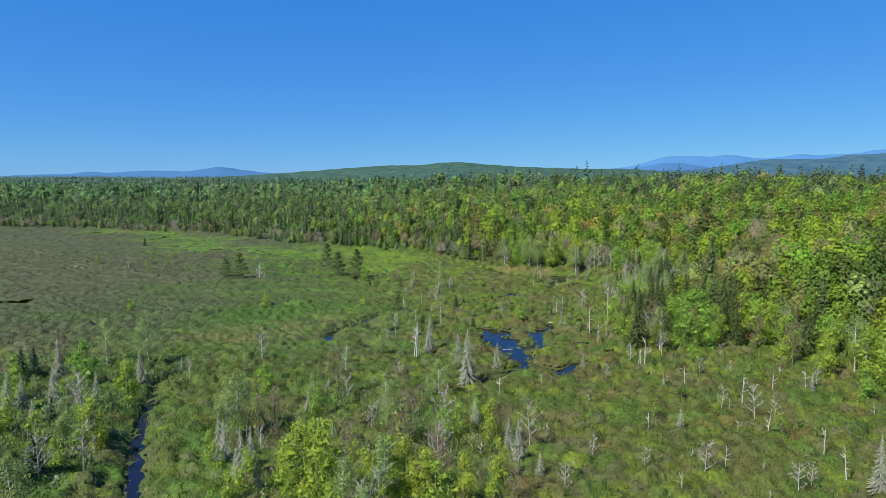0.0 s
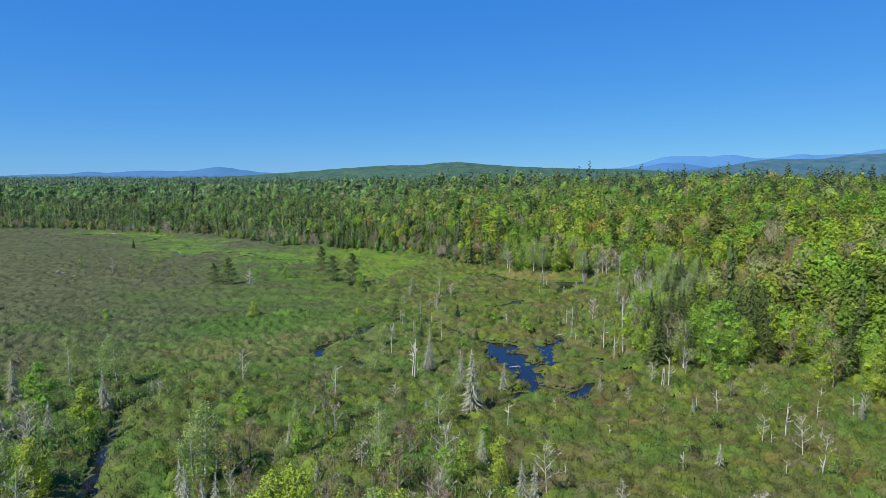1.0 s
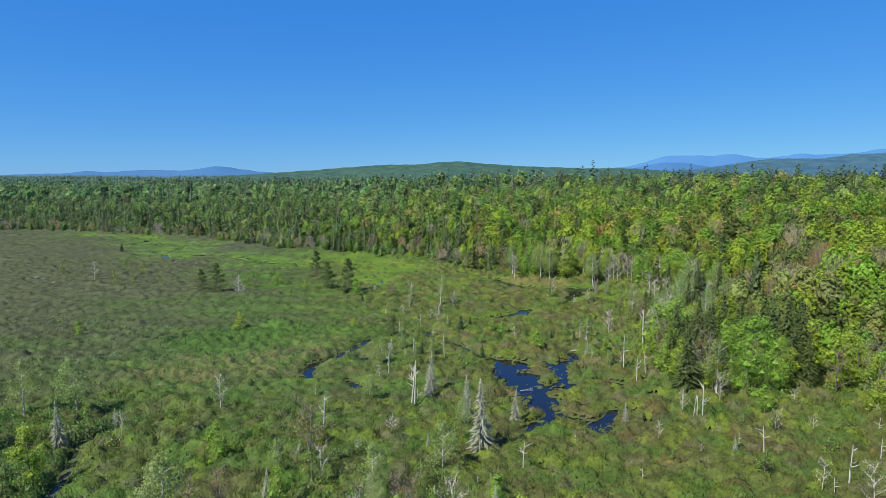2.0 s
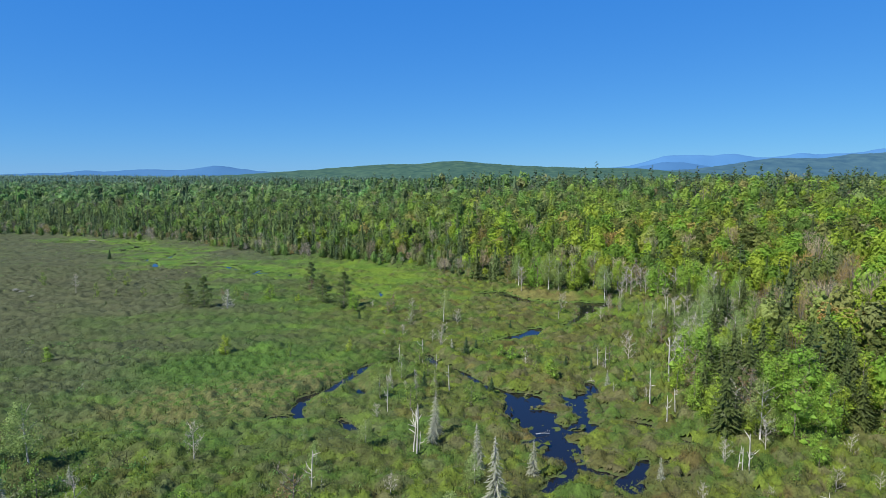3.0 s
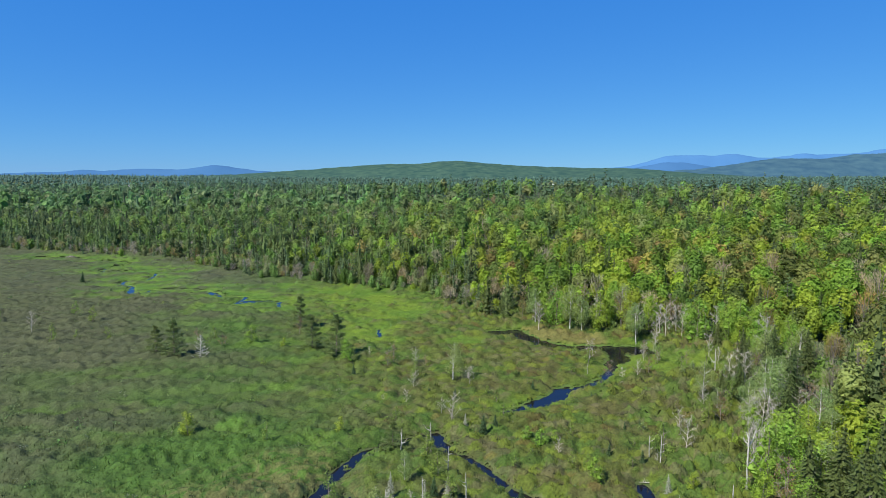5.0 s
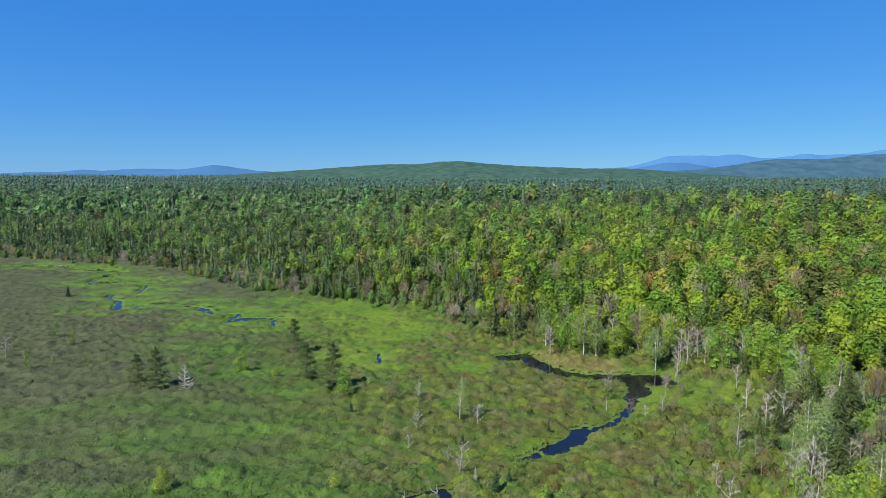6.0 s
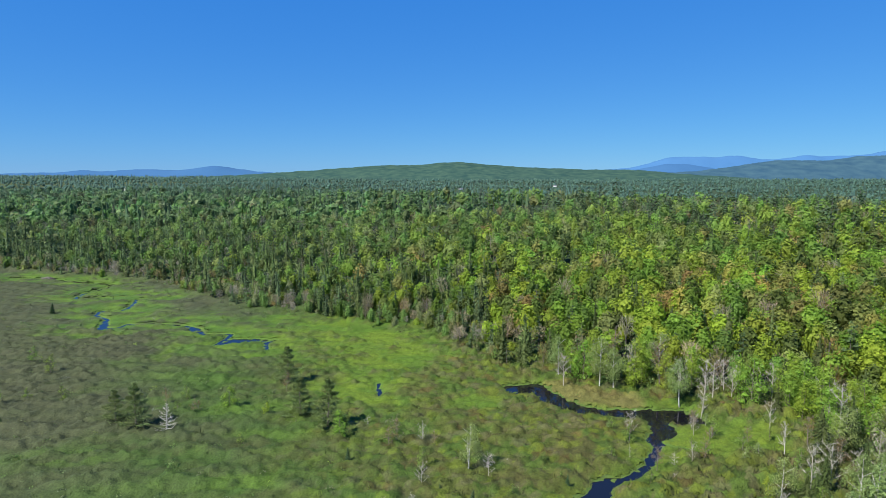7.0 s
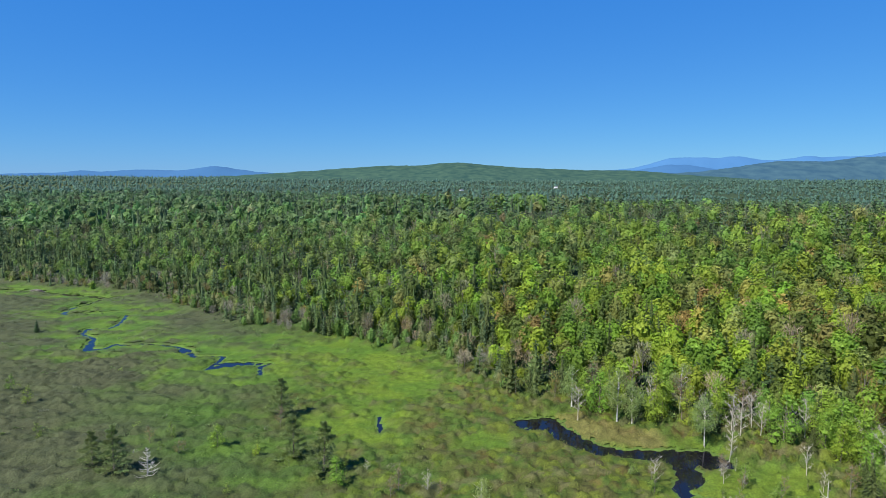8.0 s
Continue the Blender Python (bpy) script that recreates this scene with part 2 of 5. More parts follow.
def height(x, y):
    f = into_forest(x, y)
    s = shore(x, y)
    h = np.clip(s * 0.35, -0.6, 0.35) + np.where(s > 1, 0.14 * wobble(x, y, 4.5, 3) + 0.08 * wobble(x, y, 2.4, 0), 0)
    fp = np.maximum(f, 0)
    hill = 16 * (1 - np.exp(-fp / 160)) + np.where(fp > 60, 1.5 * wobble(x, y, 160, 4), 0)
    hill = hill - 13 * smooth(820, 1500, x + y) * smooth(0, 300, fp)
    hill = hill + (5 + 9 * smooth(-300, 150, x)) * np.exp(-((x + y - 800) / 170) ** 2) * smooth(0, 60, fp)
    far = np.hypot(x, y)
    hill = hill + 38 * smooth(1500, 4800, far) + np.where(far > 1400, 4 * wobble(x, y, 700, 2), 0)
    return h + hill


def cover(x, y):
    """Sedge, grey heath and forest floor, each 0 to 1."""
    f = into_forest(x, y)
    n = wobble(x, y, 34, 1) * 6 + wobble(x, y, 11, 2) * 4
    d1, _ = to_line(x, y, STREAM_FAR)
    d2, _ = to_line(x, y, STREAM_FAR_UPPER)
    d3, _ = to_line(x, y, [(-46, 318), (-30, 315), (-16, 303), (-18, 285)])
    d4, _ = to_line(x, y, [(-70, 335), (-40, 318), (-24, 280), (-26, 262)])
    d5, _ = to_line(x, y, POND_DARK)
    d6, _ = to_line(x, y, [(47, 226), (58, 230)])
    d7, _ = to_line(x, y, STREAM_DARK)
    d8, _ = to_line(x, y, [(-2, 249), (3, 249)])
    patch = smooth(-0.75, 0.15, wobble(x, y, 19, 4) + 0.5 * wobble(x, y, 7, 3))
    soft = np.maximum.reduce([smooth(24, 6, d1 + n), smooth(22, 6, d2 + n), smooth(22, 6, d4 + n)]) * (0.15 + 0.75 * patch)
    sedge = np.maximum.reduce([soft, smooth(13, 5, d3 + 0.8 * n), 0.55 * smooth(8, 4, d5 + 0.5 * n), 0.8 * smooth(12, 4, d6 + 0.7 * n), 0.5 * smooth(6, 3, d7 + 0.4 * n), 0.8 * smooth(7, 3, d8 + 0.4 * n)])
    grey = smooth(0, -60, x + n * 3) * (0.75 + 0.25 * wobble(x, y, 50, 3))
    return np.clip(sedge, 0, 1), np.clip(grey, 0, 1), smooth(4, 16, f)


# ---- ground and water ----
def spread(start, stop, step, grow):
    out, v = [], start
    while abs(v) < abs(stop):
        v += math.copysign(step, stop)
        step *= grow
        out.append(v)
    return out


def array_mesh(name, verts, tris, mats, smooth_shade=False, tint=None, attr="tint", normals=None):
    me = bpy.data.meshes.new(name)
    n, k = len(tris), tris.shape[1]
    me.vertices.add(len(verts))
    me.vertices.foreach_set("co", np.ascontiguousarray(verts, np.float32).ravel())
    me.loops.add(n * k)
    me.loops.foreach_set("vertex_index", np.ascontiguousarray(tris, np.int32).ravel())
    me.polygons.add(n)
    me.polygons.foreach_set("loop_start", np.arange(0, n * k, k, dtype=np.int32))
    me.polygons.foreach_set("use_smooth", np.full(n, smooth_shade))
    for m in mats:
        me.materials.append(m)
    if tint is not None:
        a = me.attributes.new(attr, "FLOAT_COLOR", "POINT")
        a.data.foreach_set("color", np.concatenate([tint, np.ones((len(tint), 1))], 1).astype(np.float32).ravel())
    if normals is not None:
        a = me.attributes.new("custom_normal", "FLOAT_VECTOR", "POINT")
        a.data.foreach_set("vector", np.ascontiguousarray(normals, np.float32).ravel())
    me.update(calc_edges=True)
    return me


xs = np.array(spread(-235, -4800, 4, 1.2)[::-1] + list(np.arange(-235, -160, 1.9)) + list(np.arange(-160, -58, 0.95)) + list(np.arange(-58, 66, 1.0)) + spread(66, 4900, 2.0, 1.18))
ys = np.array(spread(30, 900, 3, 1.2)[::-1]) * -1 + 60
ys = np.concatenate([ys[ys < 28], np.arange(30, 112, 1.1), np.arange(112, 276, 0.95), np.arange(276, 300, 1.3), np.arange(300, 345, 0.85), np.arange(345, 395, 1.3), np.arange(395, 450, 1.8), np.array(spread(450, 4930, 3.5, 1.15))])
gx, gy = np.meshgrid(xs, ys)
gz = height(gx, gy)
nx, ny = len(xs), len(ys)
idx = np.arange(nx * ny).reshape(ny, nx)
quads = np.stack([idx[:-1, :-1], idx[:-1, 1:], idx[1:, 1:], idx[1:, :-1]], -1).reshape(-1, 4)
cov = np.stack(cover(gx, gy), -1).reshape(-1, 3)
ground = tagged(new("ground", array_mesh("ground", np.stack([gx, gy, gz], -1).reshape(-1, 3), quads, [GROUND], True, cov, "cover")),
                "wet olive-green peat bog rising into wooded hills", "ground", kind="structure")

bm = bmesh.new()
for x, y in ((-300, 20), (80, 20), (80, 290), (-30, 330), (-140, 420), (-300, 470)):
    bm.verts.new((x, y, 0))
bm.faces.new(bm.verts)
me = bpy.data.meshes.new("water")
bm.to_mesh(me)
me.materials.append(WATER)
tagged(new("water", me), "still dark blue bog water in winding channels", "water", kind="structure")

# ---- plant shapes ----
YELLOW_GREEN, FRESH_GREEN, MID_GREEN, OLIVE = (0.17, 0.265, 0.033), (0.118, 0.238, 0.034), (0.09, 0.18, 0.038), (0.14, 0.185, 0.056)
RUSSET, BARE, SPRUCE, PINE = (0.265, 0.215, 0.085), (0.33, 0.3, 0.235), (0.05, 0.092, 0.034), (0.13, 0.18, 0.055)
PINE_FAR = (0.068, 0.118, 0.055)
TRUNK_TINT = (0.18, 0.165, 0.14)
LICHEN = (0.22, 0.235, 0.165)


def unit(v):
    return v / (np.linalg.norm(v, axis=-1, keepdims=True) + 1e-9)


def lobe_points(rs, centres, radii, n, squash, up, depth):
    centres, radii = np.array(centres, float), np.array(radii, float)
    pick = rs.choice(len(centres), n, p=radii ** 2 / np.sum(radii ** 2))
    d = rs.normal(size=(n, 3))
    d[:, 2] += up
    d = unit(d)
    pos = centres[pick] + d * (radii[pick] * rs.uniform(1 - depth, 1.08, n))[:, None] * np.array([1, 1, squash])
    middle = (centres.min(0) + centres.max(0)) / 2
    reach = np.maximum(np.ptp(centres, 0) / 2 + radii.mean(), 0.1)
    return pos, unit(0.55 * d + 0.75 * (pos - middle) / reach)


def soft_normals(rs, d, n):
    """Shading normals that follow the crown's lobes, a little ruffled."""
    return unit(d + 0.32 * rs.normal(size=(n, 3)) + [0, 0, 0.2])


def leaves(rs, centres, radii, n, size, squash=1.0, up=0.35, depth=0.3, rough=0.5):
    """Folded leaf sprays on the skins of a crown's lobes: verts, triangles, normals."""
    pos, d = lobe_points(rs, centres, radii, n, squash, up, depth)
    nor = unit(d + rough * rs.normal(size=(n, 3)))
    t = unit(np.cross(nor, rs.normal(size=(n, 3))))
    u = np.cross(nor, t)
    s = size * rs.uniform(0.55, 1.4, n)[:, None]
    k = rs.uniform(0.35, 0.8, n)[:, None]
    v = np.stack([pos - s * t, pos - s * k * u - 0.2 * s * nor, pos + s * t, pos + s * k * u - 0.15 * s * nor], 1)
    i = np.arange(n)[:, None] * 4
    return v.reshape(-1, 3), np.concatenate([i + [0, 1, 2], i + [0, 2, 3]]), np.repeat(soft_normals(rs, d, n), 4, 0)


def shards(rs, centres, radii, n, size, squash=1.0, up=0.45, depth=0.3, rough=0.45):
    """The same with one three-cornered spray each, for trees further off."""
    pos, d = lobe_points(rs, centres, radii, n, squash, up, depth)
    nor = unit(d + rough * rs.normal(size=(n, 3)))
    t = unit(np.cross(nor, rs.normal(size=(n, 3))))
    u = np.cross(nor, t)
    s = size * rs.uniform(0.6, 1.4, n)[:, None]
    k = rs.uniform(0.6, 1.1, n)[:, None]
    v = np.stack([pos - s * t - 0.6 * s * k * u, pos + s * t - 0.6 * s * k * u, pos + 1.1 * s * k * u], 1)
    return v.reshape(-1, 3), np.arange(n * 3).reshape(-1, 3), np.repeat(soft_normals(rs, d, n), 3, 0)


OCTA = (np.array([(1, 0, 0), (0, 1, 0), (-1, 0, 0), (0, -1, 0), (0, 0, 1), (0, 0, -1)], float),
        np.array([(0, 1, 4), (1, 2, 4), (2, 3, 4), (3, 0, 4), (1, 0, 5), (2, 1, 5), (3, 2, 5), (0, 3, 5)]))
_g = (1 + 5 ** 0.5) / 2
ICOSA = (unit(np.array([(-1, _g, 0), (1, _g, 0), (-1, -_g, 0), (1, -_g, 0), (0, -1, _g), (0, 1, _g), (0, -1, -_g), (0, 1, -_g), (_g, 0, -1), (_g, 0, 1), (-_g, 0, -1), (-_g, 0, 1)])),
         np.array([(0, 11, 5), (0, 5, 1), (0, 1, 7), (0, 7, 10), (0, 10, 11), (1, 5, 9), (5, 11, 4), (11, 10, 2), (10, 7, 6), (7, 1, 8), (3, 9, 4), (3, 4, 2), (3, 2, 6), (3, 6, 8), (3, 8, 9), (4, 9, 5), (2, 4, 11), (6, 2, 10), (8, 6, 7), (9, 8, 1)]))


def finer(ball):
    """A ball with each face cut in four."""
    v, f = ball
    a, b, c = v[f[:, 0]], v[f[:, 1]], v[f[:, 2]]
    n = len(f)
    allv = np.round(np.concatenate([v, unit(a + b), unit(b + c), unit(c + a)]), 6)
    o = len(v)
    ab, bc, ca = o + np.arange(n), o + n + np.arange(n), o + 2 * n + np.arange(n)
    faces = np.concatenate([np.stack(t, -1) for t in ((f[:, 0], ab, ca), (f[:, 1], bc, ab), (f[:, 2], ca, bc), (ab, bc, ca))])
    u, inv = np.unique(allv, axis=0, return_inverse=True)
    return u, inv.reshape(-1)[faces]


BALL = finer(ICOSA)
FINE_BALL = finer(BALL)


def crumpled(rs, h, r, foot, ball, rough=0.2):
    """A whole crown as one uneven, leafy mass, broad below and rounded above."""
    d, f = ball
    lean = rs.normal(size=(5, 3))
    swell = 1 + 0.09 * sum(np.sin(3.2 * d @ unit(w) + k * 1.7) for k, w in enumerate(lean))
    k = swell * rs.uniform(1 - rough, 1 + 0.6 * rough, len(d))
    mid, half = h * (1 + foot) / 2, h * (1 - foot) / 2
    wide = r * (1 - 0.18 * np.clip(d[:, 2], 0, 1))
    pos = np.stack([d[:, 0] * wide * k, d[:, 1] * wide * k, mid + d[:, 2] * half * (0.5 + 0.5 * k)], -1)
    face = np.cross(pos[f[:, 1]] - pos[f[:, 0]], pos[f[:, 2]] - pos[f[:, 0]])
    face = face * np.sign(np.sum(face * (pos[f[:, 0]] - [0, 0, mid]), 1))[:, None]
    nor = np.zeros(pos.shape)
    for j in range(3):
        np.add.at(nor, f[:, j], unit(face))
    return pos, f, unit(0.75 * unit(nor) + 0.45 * d + [0, 0, 0.25])


def flesh(rs, centres, radii, ball, fat=0.9, squash=1.0):
    """The dense inner mass of each lobe of a crown, uneven and softly rounded."""
    centres, radii = np.array(centres, float), np.array(radii, float)
    v0, f0 = ball
    m = len(centres)
    turn = rs.uniform(0, 6.28, m)
    c, s = np.cos(turn)[:, None], np.sin(turn)[:, None]
    d = np.stack([c * v0[:, 0] - s * v0[:, 1], s * v0[:, 0] + c * v0[:, 1], np.repeat(v0[None, :, 2], m, 0)], -1)
    pos = centres[:, None] + d * (fat * radii[:, None] * rs.uniform(0.6, 1.1, (m, len(v0))))[..., None] * np.array([1, 1, squash])
    middle = (centres.min(0) + centres.max(0)) / 2
    reach = np.maximum(np.ptp(centres, 0) / 2 + radii.mean(), 0.1)
    nor = unit(0.5 * d + 0.75 * (pos - middle) / reach + [0, 0, 0.15])
    f = (f0[None] + (np.arange(m) * len(v0))[:, None, None]).reshape(-1, 3)
    return pos.reshape(-1, 3), f, nor.reshape(-1, 3)


def tiers(rs, h, r, levels, sides, foot=0.08, curve=0.85, ragged=0.35):
    """A conifer's spire: skirts of boughs one over the other, with torn hems."""
    vs, fs, ns, o = [], [], [], 0
    for k in range(levels):
        f = k / levels
        z0, z1 = h * (foot + (1 - foot) * f), h * min(1.0, foot + (1 - foot) * (f + 1.7 / levels))
        w = r * (1 - f) ** curve
        a = 6.2832 * (np.arange(sides) + rs.uniform(-0.3, 0.3, sides)) / sides + k * 0.7
        q = w * rs.uniform(1 - ragged, 1 + ragged, sides)
        hem = np.stack([np.cos(a) * q, np.sin(a) * q, z0 + h / levels * rs.uniform(-0.35, 0.35, sides)], -1)
        vs.append(np.concatenate([hem, [(0, 0, z1)]]))
        ns.append(unit(np.concatenate([np.stack([np.cos(a), np.sin(a), np.full(sides, 0.45)], -1), [(0, 0, 1)]])))
        j = np.arange(sides)
        fs.append(np.stack([o + j, o + (j + 1) % sides, np.full(sides, o + sides)], -1))
        o += sides + 1
    return np.concatenate(vs), np.concatenate(fs), np.concatenate(ns)


def slivers(rs, h, r, n, width):
    """A bare crown's haze of upright twigs."""
    a, d = rs.uniform(0, 6.28, n), np.sqrt(rs.uniform(size=n))
    z = h * rs.uniform(0.38, 0.85, n)
    w = r * d * np.sin(np.clip((z / h - 0.2) / 0.8, 0, 1) * 3.1) ** 0.6
    root = np.stack([np.cos(a) * w, np.sin(a) * w, z], -1)
    way = unit(np.stack([np.cos(a) * d, np.sin(a) * d, np.full(n, 1.3)], -1) + 0.35 * rs.normal(size=(n, 3))) * (0.14 * h * rs.uniform(0.6, 1.3, n))[:, None]
    side = unit(np.cross(way, rs.normal(size=(n, 3)))) * width
    v = np.stack([root - side, root + side, root + way], 1).reshape(-1, 3)
    nor = unit(np.stack([np.cos(a) * d, np.sin(a) * d, np.full(n, 0.6)], -1) + 0.3 * rs.normal(size=(n, 3)))
    return v, np.arange(n * 3).reshape(-1, 3), np.repeat(nor, 3, 0)


def tube(path, radii, sides=5):
    path = np.array(path, float)
    v, f, n = [], [], []
    for k, (p, r) in enumerate(zip(path, radii)):
        d = unit(path[min(k + 1, len(path) - 1)] - path[max(k - 1, 0)])
        a = unit(np.cross(d, (0.31, 0.95, 0.1)))
        c = np.cross(d, a)
        for j in range(sides):
            w = 6.2832 * j / sides
            n.append(math.cos(w) * a + math.sin(w) * c)
            v.append(p + r * n[-1])
        if k:
            o = (k - 1) * sides
            for j in range(sides):
                j2 = (j + 1) % sides
                f += [(o + j, o + j2, o + sides + j2), (o + j, o + sides + j2, o + sides + j)]
    return np.array(v), np.array(f), np.array(n)


def join(pieces):
    vs, fs, ns, o = [], [], [], 0
    for v, f, n in pieces:
        vs.append(v)
        fs.append(f + o)
        ns.append(n)
        o += len(v)
    return np.concatenate(vs), np.concatenate(fs), np.concatenate(ns)


def boughs(rs, h, r, levels, per, foot=0.1, droop=0.25, curve=0.85, thin=0.4):
    """A spire of drooping branch sprays."""
    vs, fs, ns, o = [], [], [], 0
    for k in range(levels):
        f = k / (levels - 1)
        z = h * (foot + (1 - foot) * f)
        rad = r * (1 - f) ** curve * rs.uniform(0.8, 1.15) + 0.05 * r
        m = max(3, int(per * (1 - 0.6 * f)))
        for j in range(m):
            a = 6.2832 * (j + rs.uniform(-0.4, 0.4)) / m + k
            q = rad * rs.uniform(0.65, 1.2)
            w = q * thin * rs.uniform(0.75, 1.25) + 0.03 * r
            dz = q * droop + rs.uniform(-0.1, 0.1) * q
            d, n = np.array([math.cos(a), math.sin(a), 0]), np.array([-math.sin(a), math.cos(a), 0])
            vs += [np.array([0, 0, z + 0.12 * q]), d * q * 0.55 + n * w + [0, 0, z - dz * 0.6], d * q + [0, 0, z - dz], d * q * 0.55 - n * w + [0, 0, z - dz * 0.6]]
            fs += [(o, o + 2, o + 1), (o, o + 3, o + 2)]
            ns += [unit(d * 0.9 + [0, 0, 0.75] + 0.25 * rs.normal(size=3))] * 4
            o += 4
    return np.array(vs), np.array(fs), np.array(ns)


def crown_lobes(rs, h, r, count, foot=0.35, top=0.94):
    c, q = [], []
    for k in range(count):
        f = (k + 0.5) / count
        z = h * (foot + (top - foot) * f)
        wide = math.sin(math.pi * min(0.96, 0.22 + 0.74 * f)) ** 0.8
        a, d = rs.uniform(0, 6.28), r * wide * rs.uniform(0.25, 0.8)
        c.append((math.cos(a) * d, math.sin(a) * d, z))
        q.append(r * rs.uniform(0.32, 0.52) * (0.6 + 0.5 * wide))
    return c, q


def pine_lobes(rs, h, r, count=12, foot=0.3):
    c, q = [], []
    for k in range(count):
        f = k / (count - 1)
        a, d = k * 2.4 + rs.uniform(-0.4, 0.4), r * (1 - 0.8 * f) * rs.uniform(0.4, 0.75)
        c.append((math.cos(a) * d, math.sin(a) * d, h * (foot + (0.97 - foot) * f)))
        q.append(r * (0.5 - 0.3 * f))
    return c, q


# ---- woods, brush and sedge: one body of growth a kind ----
def stamp(shapes, which, x, y, z, s, rot, tints, stretch=None, slope=None):
    vs, fs, ts, ns, o = [], [], [], [], 0
    for k, (v, f, q, bark) in enumerate(shapes):
        m = np.nonzero(which == k)[0]
        if not len(m):
            continue
        c, n = np.cos(rot[m])[:, None], np.sin(rot[m])[:, None]
        sc = s[m][:, None]
        p = np.stack([sc * (c * v[:, 0] - n * v[:, 1]) + x[m][:, None], sc * (n * v[:, 0] + c * v[:, 1]) + y[m][:, None], (sc if stretch is None else stretch[m][:, None]) * v[:, 2] + z[m][:, None]], -1)
        ns.append(np.stack([c * q[:, 0] - n * q[:, 1], n * q[:, 0] + c * q[:, 1], np.repeat(q[None, :, 2], len(m), 0)], -1).reshape(-1, 3))
        if slope is not None:
            lie = np.stack([-slope[0][m], -slope[1][m], np.full(len(m), 0.8)], -1)
            ns[-1] = unit(0.18 * ns[-1] + np.repeat(unit(lie), len(v), 0))
        t = np.repeat(tints[m][:, None, :], len(v), 1)
        if bark:
            t[:, -bark:] = TRUNK_TINT
        vs.append(p.reshape(-1, 3))
        ts.append(t.reshape(-1, 3))
        fs.append((f[None] + (np.arange(len(m)) * len(v))[:, None, None] + o).reshape(-1, 3))
        o += len(m) * len(v)
    return np.concatenate(vs), np.concatenate(fs), np.concatenate(ts), np.concatenate(ns)


def growth(name, label, category, mat, stamped, soft=False):
    v, t, c, n = stamped
    if soft:
        away = np.cross(v[t[:, 1]] - v[t[:, 0]], v[t[:, 2]] - v[t[:, 0]]) @ np.array((0, -0.9, 0.45)) < 0
        t = np.where(away[:, None], t[:, ::-1], t)
    return tagged(new(name, array_mesh(name, v, t, [mat], soft, c, normals=n)), label, category, kind="stuff")


def with_trunk(v, f, n, h, r):
    trunk = tube([(0, 0, -0.5), (0, 0, h)], [r, r * 0.5], 3)
    return *join([(v, f, n), trunk]), len(trunk[0])


def sprays(rs, pos, out, n, size, slim=0.42, up=0.35, loose=0.6):
    """Pointed sprays of leaves standing off a crown."""
    k = rs.randint(len(pos), size=n)
    d = unit(out[k])
    root = pos[k] + size * 0.5 * rs.normal(size=(n, 3))
    way = unit(d + [0, 0, up] + loose * rs.normal(size=(n, 3))) * (size * rs.uniform(0.6, 1.6, n))[:, None]
    side = unit(np.cross(way, d + 0.6 * rs.normal(size=(n, 3)))) * (size * slim * rs.uniform(0.7, 1.4, n))[:, None]
    v = np.stack([root - side - 0.2 * way, root + side - 0.1 * way, root + 0.8 * way], 1).reshape(-1, 3)
    return v, np.arange(n * 3).reshape(-1, 3), np.repeat(unit(d + 0.42 * rs.normal(size=(n, 3)) + [0, 0, 0.25]), 3, 0)


def scales(rs, pos, out, n, size, loose=0.45):
    """Broad overlapping clumps of leaves that roof a crown, each tilted its own way."""
    k = rs.randint(len(pos), size=n)
    d = unit(out[k])
    nor = unit(d + [0, 0, 0.25] + loose * rs.normal(size=(n, 3)))
    t = unit(np.cross(nor, rs.normal(size=(n, 3))))
    u = np.cross(nor, t)
    c = pos[k] + 0.35 * size * rs.normal(size=(n, 3))
    q = (size * rs.uniform(0.55, 1.35, n))[:, None]
    v = []
    for j in range(3):
        w = 2.094 * j + rs.uniform(-0.4, 0.4, n)[:, None]
        v.append(c + q * rs.uniform(0.75, 1.25, n)[:, None] * (np.cos(w) * t + np.sin(w) * u))
    return np.stack(v, 1).reshape(-1, 3), np.arange(n * 3).reshape(-1, 3), np.repeat(nor, 3, 0)


def broadleaf_far(seed, h, r, n, size, foot=0.3, ball=BALL):
    """A crown of leafy clumps round an uneven, dense middle."""
    rs = np.random.RandomState(seed)
    mass = crumpled(rs, h * 0.88, r * 0.62, foot, ball, 0.3)
    skin = crumpled(rs, h * 0.95, r * 0.86, foot, FINE_BALL, 0.34)
    mid = h * (1 + foot) / 2
    high = skin[0][:, 2] > h * (foot + 0.1)
    out = unit((skin[0] - [0, 0, mid]) * [1, 1, r / (h * (1 - foot) / 2)])
    return with_trunk(*join([mass, scales(rs, skin[0][high], out[high], n, size)]), h * 0.5, 0.1)


def thin_far(seed, h, r, n, width):
    """A tree hardly in leaf: upright forks and a haze of twigs."""
    rs = np.random.RandomState(seed)
    forks = []
    for k in range(4):
        a = 1.57 * k + rs.uniform(-0.3, 0.3)
        e = (math.cos(a) * r * 0.55, math.sin(a) * r * 0.55, h * rs.uniform(0.75, 0.95))
        forks.append(tube([(0, 0, h * rs.uniform(0.25, 0.45)), e], [0.09, 0.03], 3))
    forks.append(tube([(0, 0, -0.5), (0, 0, h * 0.8)], [0.15, 0.06], 3))
    wood_part = join(forks)
    return *join([slivers(rs, h, r, n, width), wood_part]), len(wood_part[0])


